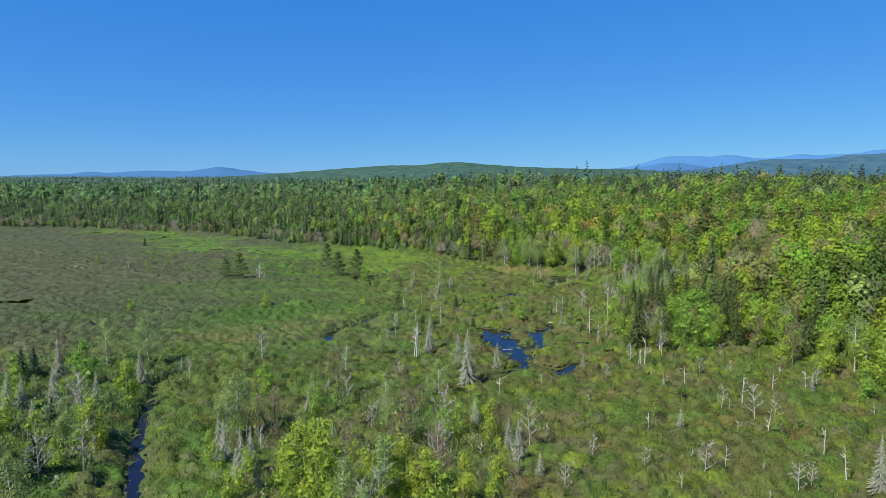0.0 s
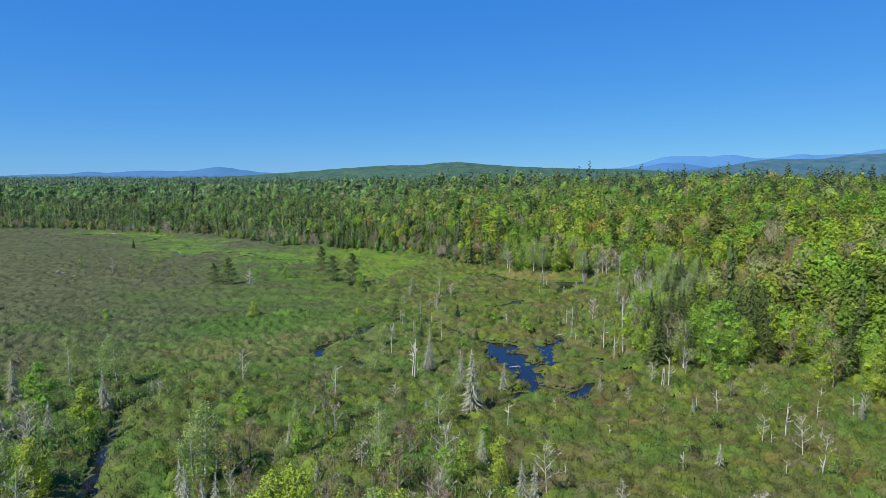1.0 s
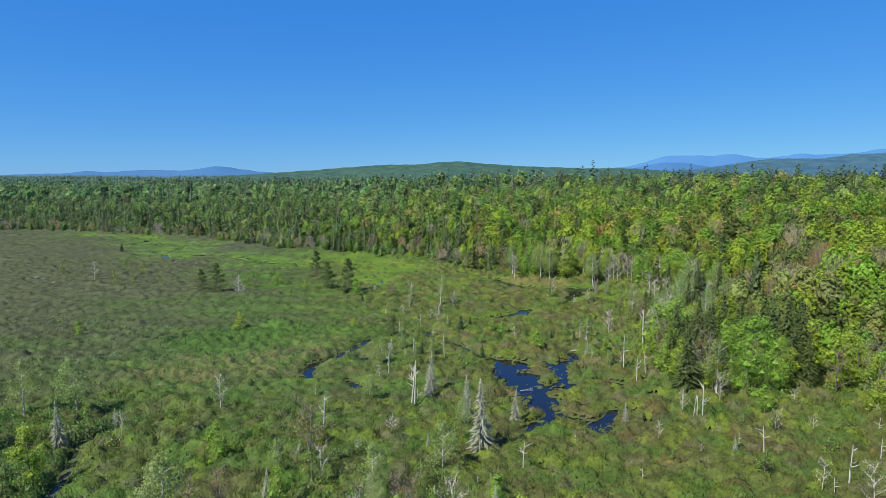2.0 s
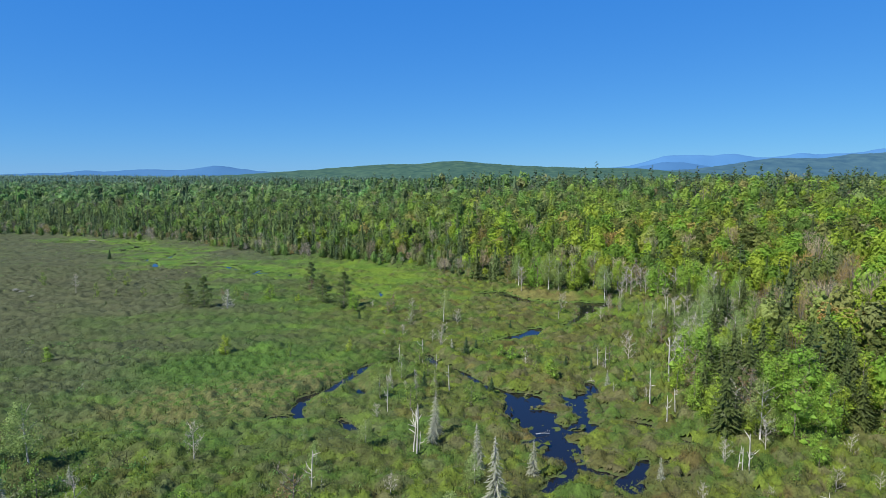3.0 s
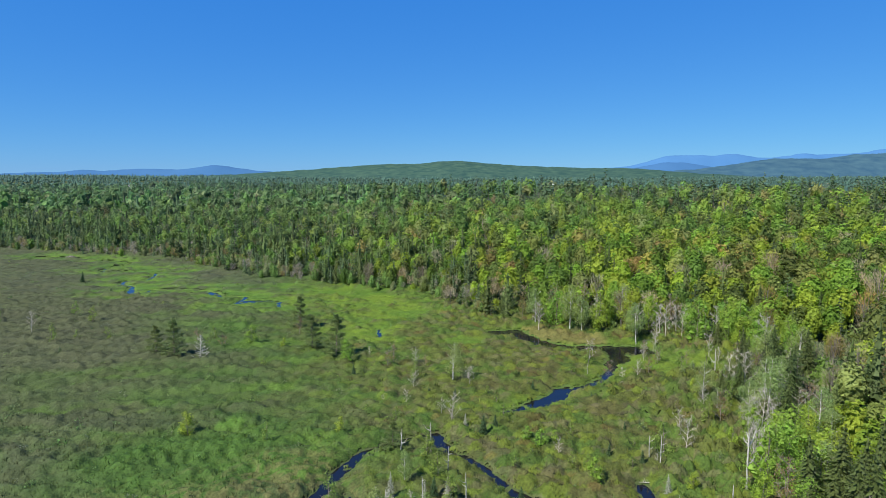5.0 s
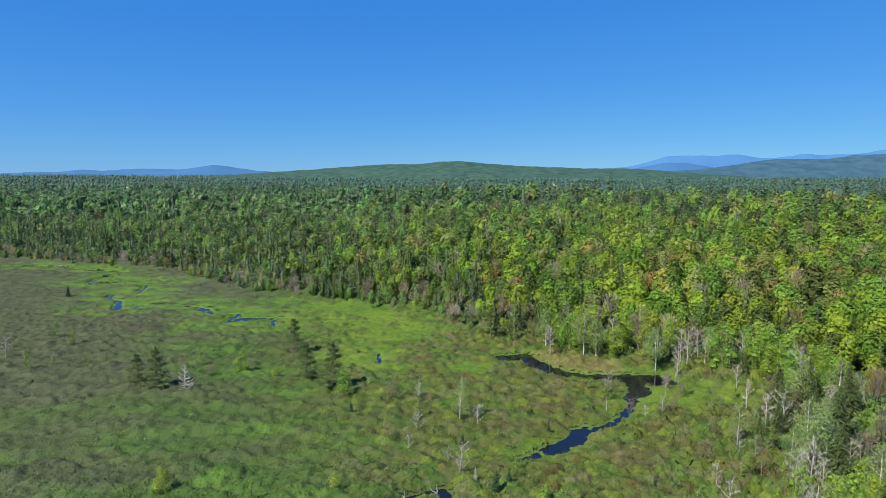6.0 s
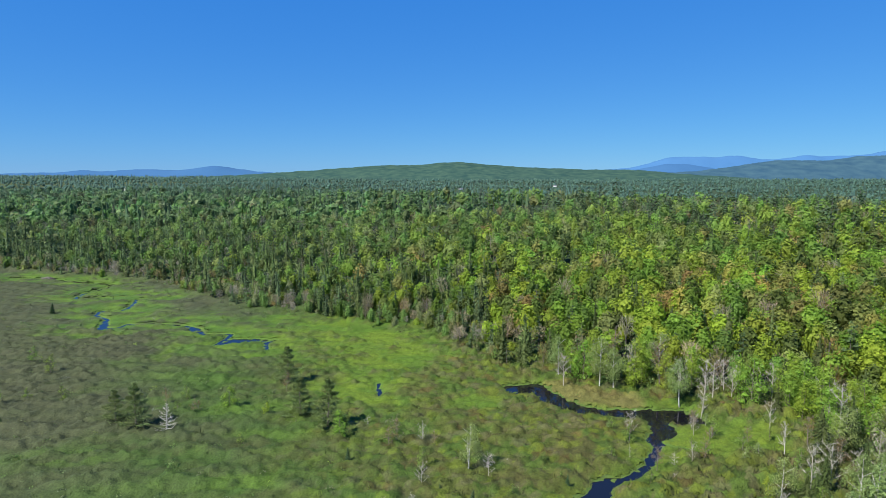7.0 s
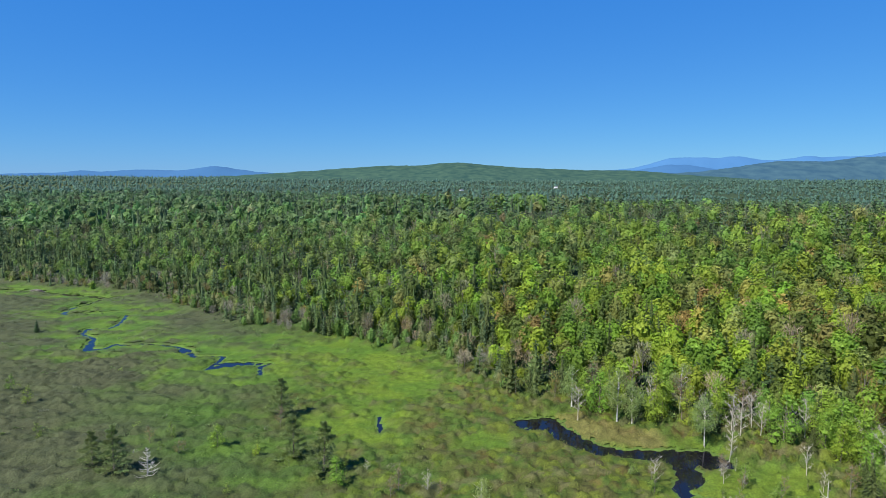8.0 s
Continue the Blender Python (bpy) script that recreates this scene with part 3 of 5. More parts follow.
def conifer_far(seed, h, r, levels, sides, n=0, size=0.2, curve=0.85):
    rs = np.random.RandomState(seed)
    made = [tiers(rs, h, r * (0.6 if n else 1), levels, sides, 0.06, curve)]
    if n:
        f, a = 1 - np.sqrt(rs.uniform(0, 1, 4 * n)), rs.uniform(0, 6.28, 4 * n)
        w = r * 0.72 * (1 - f) ** curve * rs.uniform(0.6, 1.1, 4 * n)
        pos = np.stack([np.cos(a) * w, np.sin(a) * w, h * (0.05 + 0.93 * f)], -1)
        made.append(sprays(rs, pos, np.stack([np.cos(a), np.sin(a), np.full(4 * n, 0.35)], -1), n, size, 0.36, 0.1, 0.35))
    return with_trunk(*join(made), h * 0.4, 0.12)


def pine_far(seed, h, r, n, size, ball=OCTA):
    rs = np.random.RandomState(seed)
    c, q = pine_lobes(rs, h, r, 11, 0.25)
    q = np.array(q) * 1.2
    pos, out = lobe_points(rs, c, q, 3 * n, 0.5, 0.4, 0.3)
    return with_trunk(*join([flesh(rs, c, q, ball, 0.85, 0.5), scales(rs, pos, out, n, size, 0.4)]), h * 0.85, 0.2)


def forest_mix(rs, x, y, f):
    """What grows where: 0 broadleaf, 1 thin in leaf, 2 spruce, 3 pine; and its colour, with haze painted in."""
    n = len(x)
    west = smooth(40, -150, x)
    dark = 0.07 + 0.1 * west * smooth(140, 15, f) + (0.24 + 0.24 * west) * smooth(0.1, 0.6, wobble(x, y, 110, 3)) + 0.07 * west
    ridge = smooth(640, 730, x + y) * smooth(930, 820, x + y)
    stand = smooth(30, 10, to_line(x, y, [(-150, 520), (-60, 500)])[0])
    pine = 0.05 + 0.1 * ridge + 0.55 * ridge * smooth(-0.1, 0.5, wobble(x, y, 70, 1)) + 0.45 * stand + 0.05 * west
    greyzone = smooth(26, 12, to_line(x, y, [(62, 200), (90, 205), (130, 225)])[0])
    thin = 0.07 + 0.26 * smooth(24, 6, f) + 0.5 * greyzone
    u = rs.uniform(size=n)
    kind = np.where(u < dark, 2, np.where(u < dark + pine, 3, np.where(u < dark + pine + thin, 1, 0)))
    p = wobble(x, y, 70, 0) + 0.75 * rs.normal(size=n) + 0.35 * smooth(-50, 120, x)
    base = np.array([YELLOW_GREEN, FRESH_GREEN, OLIVE, MID_GREEN])
    t = base[np.where(p > 0.45, 0, np.where(p > -0.4, 1, np.where(p > -0.8, 2, 3)))]
    red = wobble(x, y, 55, 2) + 0.6 * rs.normal(size=n) + 0.9 * smooth(40, 15, to_line(x, y, [(95, 330), (140, 345)])[0]) > 1.35
    t = np.where(red[:, None], t + rs.uniform(0.4, 1.0, (n, 1)) * (np.array(RUSSET) - t), t)
    t = np.where((kind == 1)[:, None], np.where((rs.uniform(size=n) < 0.35)[:, None], RUSSET, BARE), t)
    # Western broadleaf tints shift to blue-green, standing in for the air.
    t = t + (0.55 * west * smooth(-0.9, 0.8, wobble(x, y, 80, 5) + 0.5))[:, None] * (np.array((0.105, 0.2, 0.06)) - t) * (kind == 0)[:, None]
    t = np.where((kind == 2)[:, None], (0.1, 0.155, 0.062), np.where((kind == 3)[:, None], PINE_FAR, t))
    shade = rs.uniform(size=n)
    t = np.where(((kind == 0) & (shade < 0.13))[:, None], (0.075, 0.12, 0.03), t)
    t = np.where(((kind == 0) & (shade > 0.93))[:, None], (0.165, 0.215, 0.075), t)
    kind = np.where((kind == 0) & (f < 20), 4, kind)
    # Distance haze is painted into the tints: farther trees go cool green.
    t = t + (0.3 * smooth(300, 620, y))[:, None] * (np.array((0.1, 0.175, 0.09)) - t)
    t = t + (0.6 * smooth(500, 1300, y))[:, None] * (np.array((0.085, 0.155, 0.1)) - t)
    # Blue is held back near by and let in with distance, as air would.
    blue_by_distance = np.stack([np.full(n, 1.04), np.ones(n), 0.76 + 0.24 * smooth(350, 700, y)], -1)
    return kind, t * blue_by_distance * rs.uniform(0.7, 1.42, (n, 1)) * rs.uniform(0.92, 1.08, (n, 3))


def scatter(rs, x0, x1, y0, y1, step):
    u, v = np.meshgrid(np.arange(int((x1 - x0) / step)), np.arange(int((y1 - y0) / step)))
    return x0 + step * (u + rs.uniform(-0.1, 1.1, u.shape)).ravel(), y0 + step * (v + rs.uniform(-0.1, 1.1, u.shape)).ravel()


def in_strip(x, y, f):
    """The nearest rim of the forest, whose trees stand one by one."""
    return (f < 15) & (y > 96) & (y < 272) & (x < 92)


def choose(rs, kinds, shapes):
    which, flat, o = np.zeros(len(kinds), int), [], 0
    for k, group in enumerate(shapes):
        m = kinds == k
        which[m] = o + rs.randint(len(group), size=m.sum())
        flat += group
        o += len(group)
    return flat, which


def wood(name, label, y0, y1, step, shapes, seed, lo=2.0, size=1.0):
    rs = np.random.RandomState(seed)
    x, y = scatter(rs, -0.76 * y1 - 40, 0.76 * y1 + 40, max(60, y0 - 10), y1, step)
    f = into_forest(x, y)
    keep = (np.abs(x) < 0.76 * y + 42) & (f > lo) & (y > y0) & (y < y1) & ~in_strip(x, y, f)
    x, y, f = x[keep], y[keep], f[keep]
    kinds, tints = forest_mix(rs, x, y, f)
    flat, which = choose(rs, kinds, shapes)
    s = size * rs.uniform(0.62, 1.25, len(x)) * np.where((kinds < 2) | (kinds == 4), 0.74 + 0.26 * smooth(0, 50, f), 1)
    west = smooth(40, -60, x) * smooth(160, 60, f)
    s = np.where(kinds == 2, s * rs.uniform(0.75, 1.25, len(x)) * (1 + 0.1 * west), s * np.where(kinds == 3, 1, 1 - 0.22 * west))
    s = np.where(kinds == 3, s * (0.68 + 0.32 * smooth(620, 740, x + y)), s)
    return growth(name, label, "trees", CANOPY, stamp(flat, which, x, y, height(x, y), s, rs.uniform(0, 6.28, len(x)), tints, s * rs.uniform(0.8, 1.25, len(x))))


NEAR_WOOD = [[broadleaf_far(k, 11.5, 3.6, 450, 0.5, 0.2) for k in range(9)], [thin_far(10 + k, 12, 2.7, 260, 0.06) for k in range(4)],
             [conifer_far(20 + k, 11, 2.0, 10, 7, 170, 0.75) for k in range(4)], [pine_far(30 + k, 16, 3.4, 220, 0.4) for k in range(3)], [broadleaf_far(120 + k, 10.5, 3.1, 470, 0.44, 0.1) for k in range(6)]]
MID_WOOD = [[broadleaf_far(70 + k, 11.5, 4.0, 160, 0.7, 0.2, ICOSA) for k in range(9)], [thin_far(80 + k, 12, 2.8, 70, 0.085) for k in range(3)],
            [conifer_far(85 + k, 10.5, 1.8, 5, 5, 50, 1.2) for k in range(4)], [pine_far(90 + k, 16, 3.8, 70, 0.75) for k in range(3)], [broadleaf_far(130 + k, 10, 3.4, 140, 0.66, 0.06, ICOSA) for k in range(5)]]
FAR_WOOD = [[broadleaf_far(40 + k, 13, 5.2, 36, 1.9, 0.2, ICOSA) for k in range(6)], [thin_far(45 + k, 13, 3.4, 14, 0.4) for k in range(2)],
            [conifer_far(50 + k, 13, 2.2, 4, 5) for k in range(2)], [pine_far(60 + k, 18, 4.4, 16, 1.4) for k in range(2)], [broadleaf_far(140 + k, 12, 4.8, 36, 1.8, 0.16, ICOSA) for k in range(2)]]
FINE_WOOD = [[broadleaf_far(150 + k, 11.5, 3.5, 820, 0.42, 0.18) for k in range(5)], [thin_far(160 + k, 11.5, 2.4, 300, 0.03) for k in range(3)],
             [conifer_far(165 + k, 11, 2.1, 13, 8, 420, 0.48) for k in range(3)], [pine_far(168 + k, 15, 3.2, 460, 0.25) for k in range(2)], [broadleaf_far(170 + k, 10.5, 3.1, 780, 0.39, 0.08) for k in range(4)]]
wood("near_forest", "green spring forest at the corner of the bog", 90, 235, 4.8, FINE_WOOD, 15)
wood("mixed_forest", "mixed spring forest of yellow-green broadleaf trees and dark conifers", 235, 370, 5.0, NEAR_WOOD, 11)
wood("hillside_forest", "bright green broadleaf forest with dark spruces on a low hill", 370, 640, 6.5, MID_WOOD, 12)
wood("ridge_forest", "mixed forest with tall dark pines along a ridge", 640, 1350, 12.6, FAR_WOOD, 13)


FARMS = [(455, 2700), (-770, 1640), (60, 2350)]


def spruce_edge():
    """The dense grey and dark wall of spruce and bare maple along the western edge of the bog."""
    rs = np.random.RandomState(14)
    x, y = scatter(rs, -420, 12, 280, 560, 4.8)
    f = into_forest(x, y)
    keep = (f > 0.5) & (f < 30 + 8 * wobble(x, y, 50, 1)) & (np.abs(x) < 0.76 * y + 42)
    x, y, f = x[keep], y[keep], f[keep]
    u = rs.uniform(size=len(x))
    bare = np.clip((0.62 * smooth(16, 3, f) + 0.1) * smooth(-0.9, 0.3, wobble(x, y, 45, 1)), 0, 1)
    kinds = np.where(u < bare, 1, np.where(u < bare + 0.24, 2, 4))
    t = np.where((kinds == 2)[:, None], (0.11, 0.165, 0.072), np.where((kinds == 4)[:, None], np.where((rs.uniform(size=len(x)) < 0.5)[:, None], (0.14, 0.24, 0.058), (0.19, 0.225, 0.095)), np.where((rs.uniform(size=len(x)) < 0.3)[:, None], RUSSET, BARE)))
    t = t * rs.uniform(0.8, 1.2, (len(x), 1))
    flat, which = choose(rs, kinds, NEAR_WOOD)
    t = 1.05 * t
    s = rs.uniform(0.45, 1.0, len(x)) * np.where(kinds == 2, 0.9 + 0.45 * smooth(0, 20, f), 0.7)
    growth("forest_edge", "dense wall of spruce spires and bare grey maples beside the bog", "trees", CANOPY, stamp(flat, which, x, y, height(x, y), s, rs.uniform(0, 6.28, len(x)), t))


spruce_edge()


def distant_woods():
    rs = np.random.RandomState(21)
    xs, ys, ss = [], [], []
    y = 1350.0
    while y < 4750:
        step = 5.2 + y * 0.0019
        n = int(1.6 * y / step)
        xs.append(np.linspace(-0.8 * y, 0.8 * y, n) + rs.uniform(-step, step, n))
        ys.append(np.full(n, y) + rs.uniform(-30, 30, n))
        ss.append(np.full(n, step / 9.0) * rs.uniform(0.6, 1.25, n))
        y += 58 + 0.012 * y
    x, y, s = np.concatenate(xs), np.concatenate(ys), np.concatenate(ss)
    keep = wobble(x, y * 0.4, 330, 5) < 1.0
    for hx, hy in FARMS:
        keep &= ~((np.abs(x - hx * y / hy) < 22) & (y > hy - 260) & (y < hy + 25))
    x, y, s = x[keep], y[keep], s[keep]
    shapes = []
    for k in range(4):
        r2 = np.random.RandomState(100 + k)
        c, q = crown_lobes(r2, 11, 5.5, 4, 0.2, 0.75)
        shapes.append((*join([flesh(r2, [(0, 0, 5)], [5.2], OCTA, 1.0, 1.1), shards(r2, c, q, 4, 1.6, 1, 0.6, 0.2, 0.25)]), 0))
    for k in range(2):
        shapes.append((*tiers(np.random.RandomState(110 + k), 14, 3.2, 2, 5), 0))
    which = np.where(wobble(x, y * 0.4, 260, 2) + 0.7 * rs.normal(size=len(x)) > 0.5, 4, 0) + rs.randint(2, size=len(x))
    which = np.where(which < 2, which + 2 * rs.randint(2, size=len(x)), which)
    # Both tints carry painted haze, bluer and paler than nearer trees.
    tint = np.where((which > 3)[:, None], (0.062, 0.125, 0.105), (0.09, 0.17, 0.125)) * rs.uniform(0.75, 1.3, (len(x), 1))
    growth("distant_woods", "haze-tinted blue-green woods spreading over a wide plain", "trees", LEAF, stamp(shapes, which, x, y, height(x, y), s, rs.uniform(0, 6.28, len(x)), tint), True)


distant_woods()


# ---- hills and mountains on the horizon ----
def ridge(name, label, crest_y, depth, profile, mat, rough, seed):
    """profile: metres across and crest height."""
    px, pz = np.array(profile, float).T
    x = np.arange(px[0], px[-1], 14.0)
    crest = np.interp(x, px, pz)
    k = np.hanning(15)
    crest = np.convolve(np.pad(crest, 7, "edge"), k / k.sum(), "valid")
    rows = [0, 0.15, 0.3, 0.45, 0.6, 0.75, 0.87, 0.95, 1.0, 1.12]
    vs = []
    for r in rows:
        z = crest * np.sin(min(r, 1) * 1.5708) - 20 * (1 - min(r, 1))
        z = z + rough * np.array([noise.noise((q * 0.012, r * 6, seed)) + 0.6 * noise.noise((q * 0.05, r * 20, seed)) for q in x])
        if r > 1:
            z = z - 40
        vs.append(np.stack([x, np.full(len(x), crest_y - depth * (1 - r)), z], -1))
    n, m = len(rows), len(x)
    i = np.arange(n * m).reshape(n, m)
    q = np.stack([i[:-1, :-1], i[:-1, 1:], i[1:, 1:], i[1:, :-1]], -1).reshape(-1, 4)
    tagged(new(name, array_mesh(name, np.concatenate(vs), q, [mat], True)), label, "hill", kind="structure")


# Haze is mixed into these base colours; the weak emission adds more.
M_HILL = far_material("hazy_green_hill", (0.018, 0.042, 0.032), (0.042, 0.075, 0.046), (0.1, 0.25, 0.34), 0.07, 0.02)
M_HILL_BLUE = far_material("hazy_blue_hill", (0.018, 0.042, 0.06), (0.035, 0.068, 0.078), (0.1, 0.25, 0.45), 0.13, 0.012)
M_MOUNTAIN = far_material("hazy_blue_mountain", (0.032, 0.085, 0.17), (0.036, 0.092, 0.18), (0.1, 0.27, 0.56), 0.1, 0.004)
M_MOUNTAIN_PALE = far_material("hazy_pale_mountain", (0.038, 0.1, 0.2), (0.042, 0.108, 0.21), (0.12, 0.33, 0.66), 0.14, 0.004)


def sight(y, pairs):
    """Bearings and rises in thousandths, as seen from the first eye, to metres at that distance."""
    return [(b * y / 1000, 38 + r * y / 1000) for b, r in pairs]


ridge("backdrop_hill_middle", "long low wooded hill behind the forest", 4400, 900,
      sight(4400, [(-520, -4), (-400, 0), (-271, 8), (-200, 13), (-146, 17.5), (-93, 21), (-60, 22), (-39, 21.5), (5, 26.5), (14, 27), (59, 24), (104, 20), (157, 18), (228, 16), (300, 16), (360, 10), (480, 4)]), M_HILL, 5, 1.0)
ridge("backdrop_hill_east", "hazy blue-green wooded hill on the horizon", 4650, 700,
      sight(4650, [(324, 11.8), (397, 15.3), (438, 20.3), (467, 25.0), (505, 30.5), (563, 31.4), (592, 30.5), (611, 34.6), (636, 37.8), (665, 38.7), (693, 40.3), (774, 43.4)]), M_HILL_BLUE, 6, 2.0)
ridge("backdrop_hill_small", "low haze-blue hill before the mountains", 4720, 300,
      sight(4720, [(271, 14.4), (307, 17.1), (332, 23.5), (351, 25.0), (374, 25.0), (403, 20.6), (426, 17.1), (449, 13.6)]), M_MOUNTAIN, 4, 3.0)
ridge("backdrop_mountain_east", "pale haze-blue mountain range on the horizon", 4850, 300,
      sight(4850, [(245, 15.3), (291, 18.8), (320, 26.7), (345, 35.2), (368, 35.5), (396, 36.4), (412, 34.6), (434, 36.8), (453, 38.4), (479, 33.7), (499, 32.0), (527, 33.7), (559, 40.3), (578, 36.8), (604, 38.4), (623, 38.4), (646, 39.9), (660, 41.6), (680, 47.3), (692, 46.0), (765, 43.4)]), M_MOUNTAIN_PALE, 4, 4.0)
ridge("backdrop_mountain_west", "haze-blue mountains on the horizon", 4800, 300,
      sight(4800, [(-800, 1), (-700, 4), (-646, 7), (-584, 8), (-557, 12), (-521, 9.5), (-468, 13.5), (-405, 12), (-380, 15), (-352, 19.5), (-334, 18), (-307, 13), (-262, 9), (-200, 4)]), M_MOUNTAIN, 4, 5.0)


# ---- low growth of the bog ----
def bush_shape(seed, h, r, blades, tops, size):
    """Upright leafy shoots, close together."""
    rs = np.random.RandomState(seed)
    a, d = rs.uniform(0, 6.28, blades), r * np.sqrt(rs.uniform(size=blades))
    base = np.stack([np.cos(a) * d, np.sin(a) * d, np.zeros(blades)], -1)
    lean = np.stack([np.cos(a) * 0.12, np.sin(a) * 0.12, np.ones(blades)], -1) + 0.16 * rs.normal(size=(blades, 3))
    tip = base + lean * (h * (1.05 - 0.3 * (d / r) ** 2) * rs.uniform(0.7, 1.12, blades))[:, None]
    w = rs.uniform(0, 6.28, blades)
    side = np.stack([np.cos(w), np.sin(w), np.zeros(blades)], -1) * (size * rs.uniform(0.7, 1.3, blades))[:, None]
    up = 0.12 * tip + 0.88 * base
    v1 = np.stack([up - side, up + side, tip], 1).reshape(-1, 3)
    n1 = np.repeat(unit(lean * [1, 1, 0.8] + 0.2 * rs.normal(size=(blades, 3))), 3, 0)
    v2, f2, n2 = shards(rs, [(0, 0, h * 0.35)], [r * 0.95], tops, size * 0.8, h / r * 0.6, 1.1, 0.3, 0.5)
    return *join([(v1, np.arange(blades * 3).reshape(-1, 3), n1), (v2, f2, unit(n2 + [0, 0, 0.6]))]), 0


def mounds(x, y, f, s, sedge, fen):
    """Height of the low growth, in mounds and drifts."""
    tall = drifts(x, y)
    heath = smooth(10, -35, x + 0.3 * (y - 150))
    fine = wobble(x, y, 5.2, 4) + 0.7 * wobble(x, y, 2.8, 3)
    broad = wobble(x * 0.6, y, 10, 4) + 0.45 * wobble(x, y, 4.5, 3)
    lump = smooth(-0.6, 0.9, fine + heath * (broad - fine))
    grove = smooth(22, 6, to_line(x, y, [(46, 150), (50, 182), (47, 205), (62, 232)])[0] + 4 * wobble(x, y, 9, 5))
    rise = (0.35 + 0.65 * lump + 1.25 * tall * (0.45 + 0.55 * lump) + 1.0 * smooth(-14, 0, f) * lump + 1.5 * grove * lump) * (1 - 0.6 * sedge) * (1 - 0.3 * fen)
    return rise * np.clip(0.45 + s * 0.35, 0.45, 1), lump


def chance(i, j, k):
    """An even random number from 0 to 1 for each cell."""
    return np.modf(np.abs(np.sin(i * 127.1 + j * 311.7 + k * 74.7) * 43758.5453))[0]


def domes(x, y, size, seed, flat=1.0):
    """Rounded bushes crowding one another: height, and a random number for the bush that stands there."""
    i0, j0 = np.floor(x / size), np.floor(y / size)
    top, own = np.zeros(x.shape), np.zeros(x.shape)
    for di in (-1, 0, 1):
        for dj in (-1, 0, 1):
            i, j = i0 + di, j0 + dj
            r = size * (0.45 + 0.5 * chance(i, j, seed + 2))
            d = np.hypot(x - size * (i + chance(i, j, seed)), y - size * (j + chance(i, j, seed + 1)))
            z = flat * r * (0.5 + 0.6 * chance(i, j, seed + 3)) * np.sqrt(np.clip(1 - (d / r) ** 2, 0, 1))
            own = np.where(z > top, chance(i, j, seed + 4), own)
            top = np.maximum(top, z)
    return top, own


def heath_share(x, y):
    return smooth(10, -35, x + 0.3 * (y - 150)) * smooth(105, 165, y)


def fen_share(x, y):
    return smooth(40, 16, np.hypot((x - 10) * 0.7, y - 138))


def bog_canopy(x, y, f, s, sedge):
    """Height of the shrub canopy over the ground, how proud it stands there, and the bush's own number."""
    rise, lump = mounds(x, y, f, s, sedge, fen_share(x, y))
    heath = heath_share(x, y)
    small, own = domes(x + 0.5 * wobble(x, y, 3.1, 2), y + 0.5 * wobble(x, y, 3.7, 4), 1.9, 1)
    wide, own2 = domes(0.7 * x + 1.2 * wobble(x, y, 8, 1), y + 0.9 * wobble(x, y, 7, 3), 3.4, 11, 0.6)
    bush = small + heath * (0.25 * small + 0.5 * wide - small)
    low = np.clip(0.1 + 0.28 * s, 0, 1) * (1 - 0.75 * sedge)
    return (0.1 + 0.5 * rise + 0.85 * bush) * low, lump, np.where(heath > 0.5, own2, own)


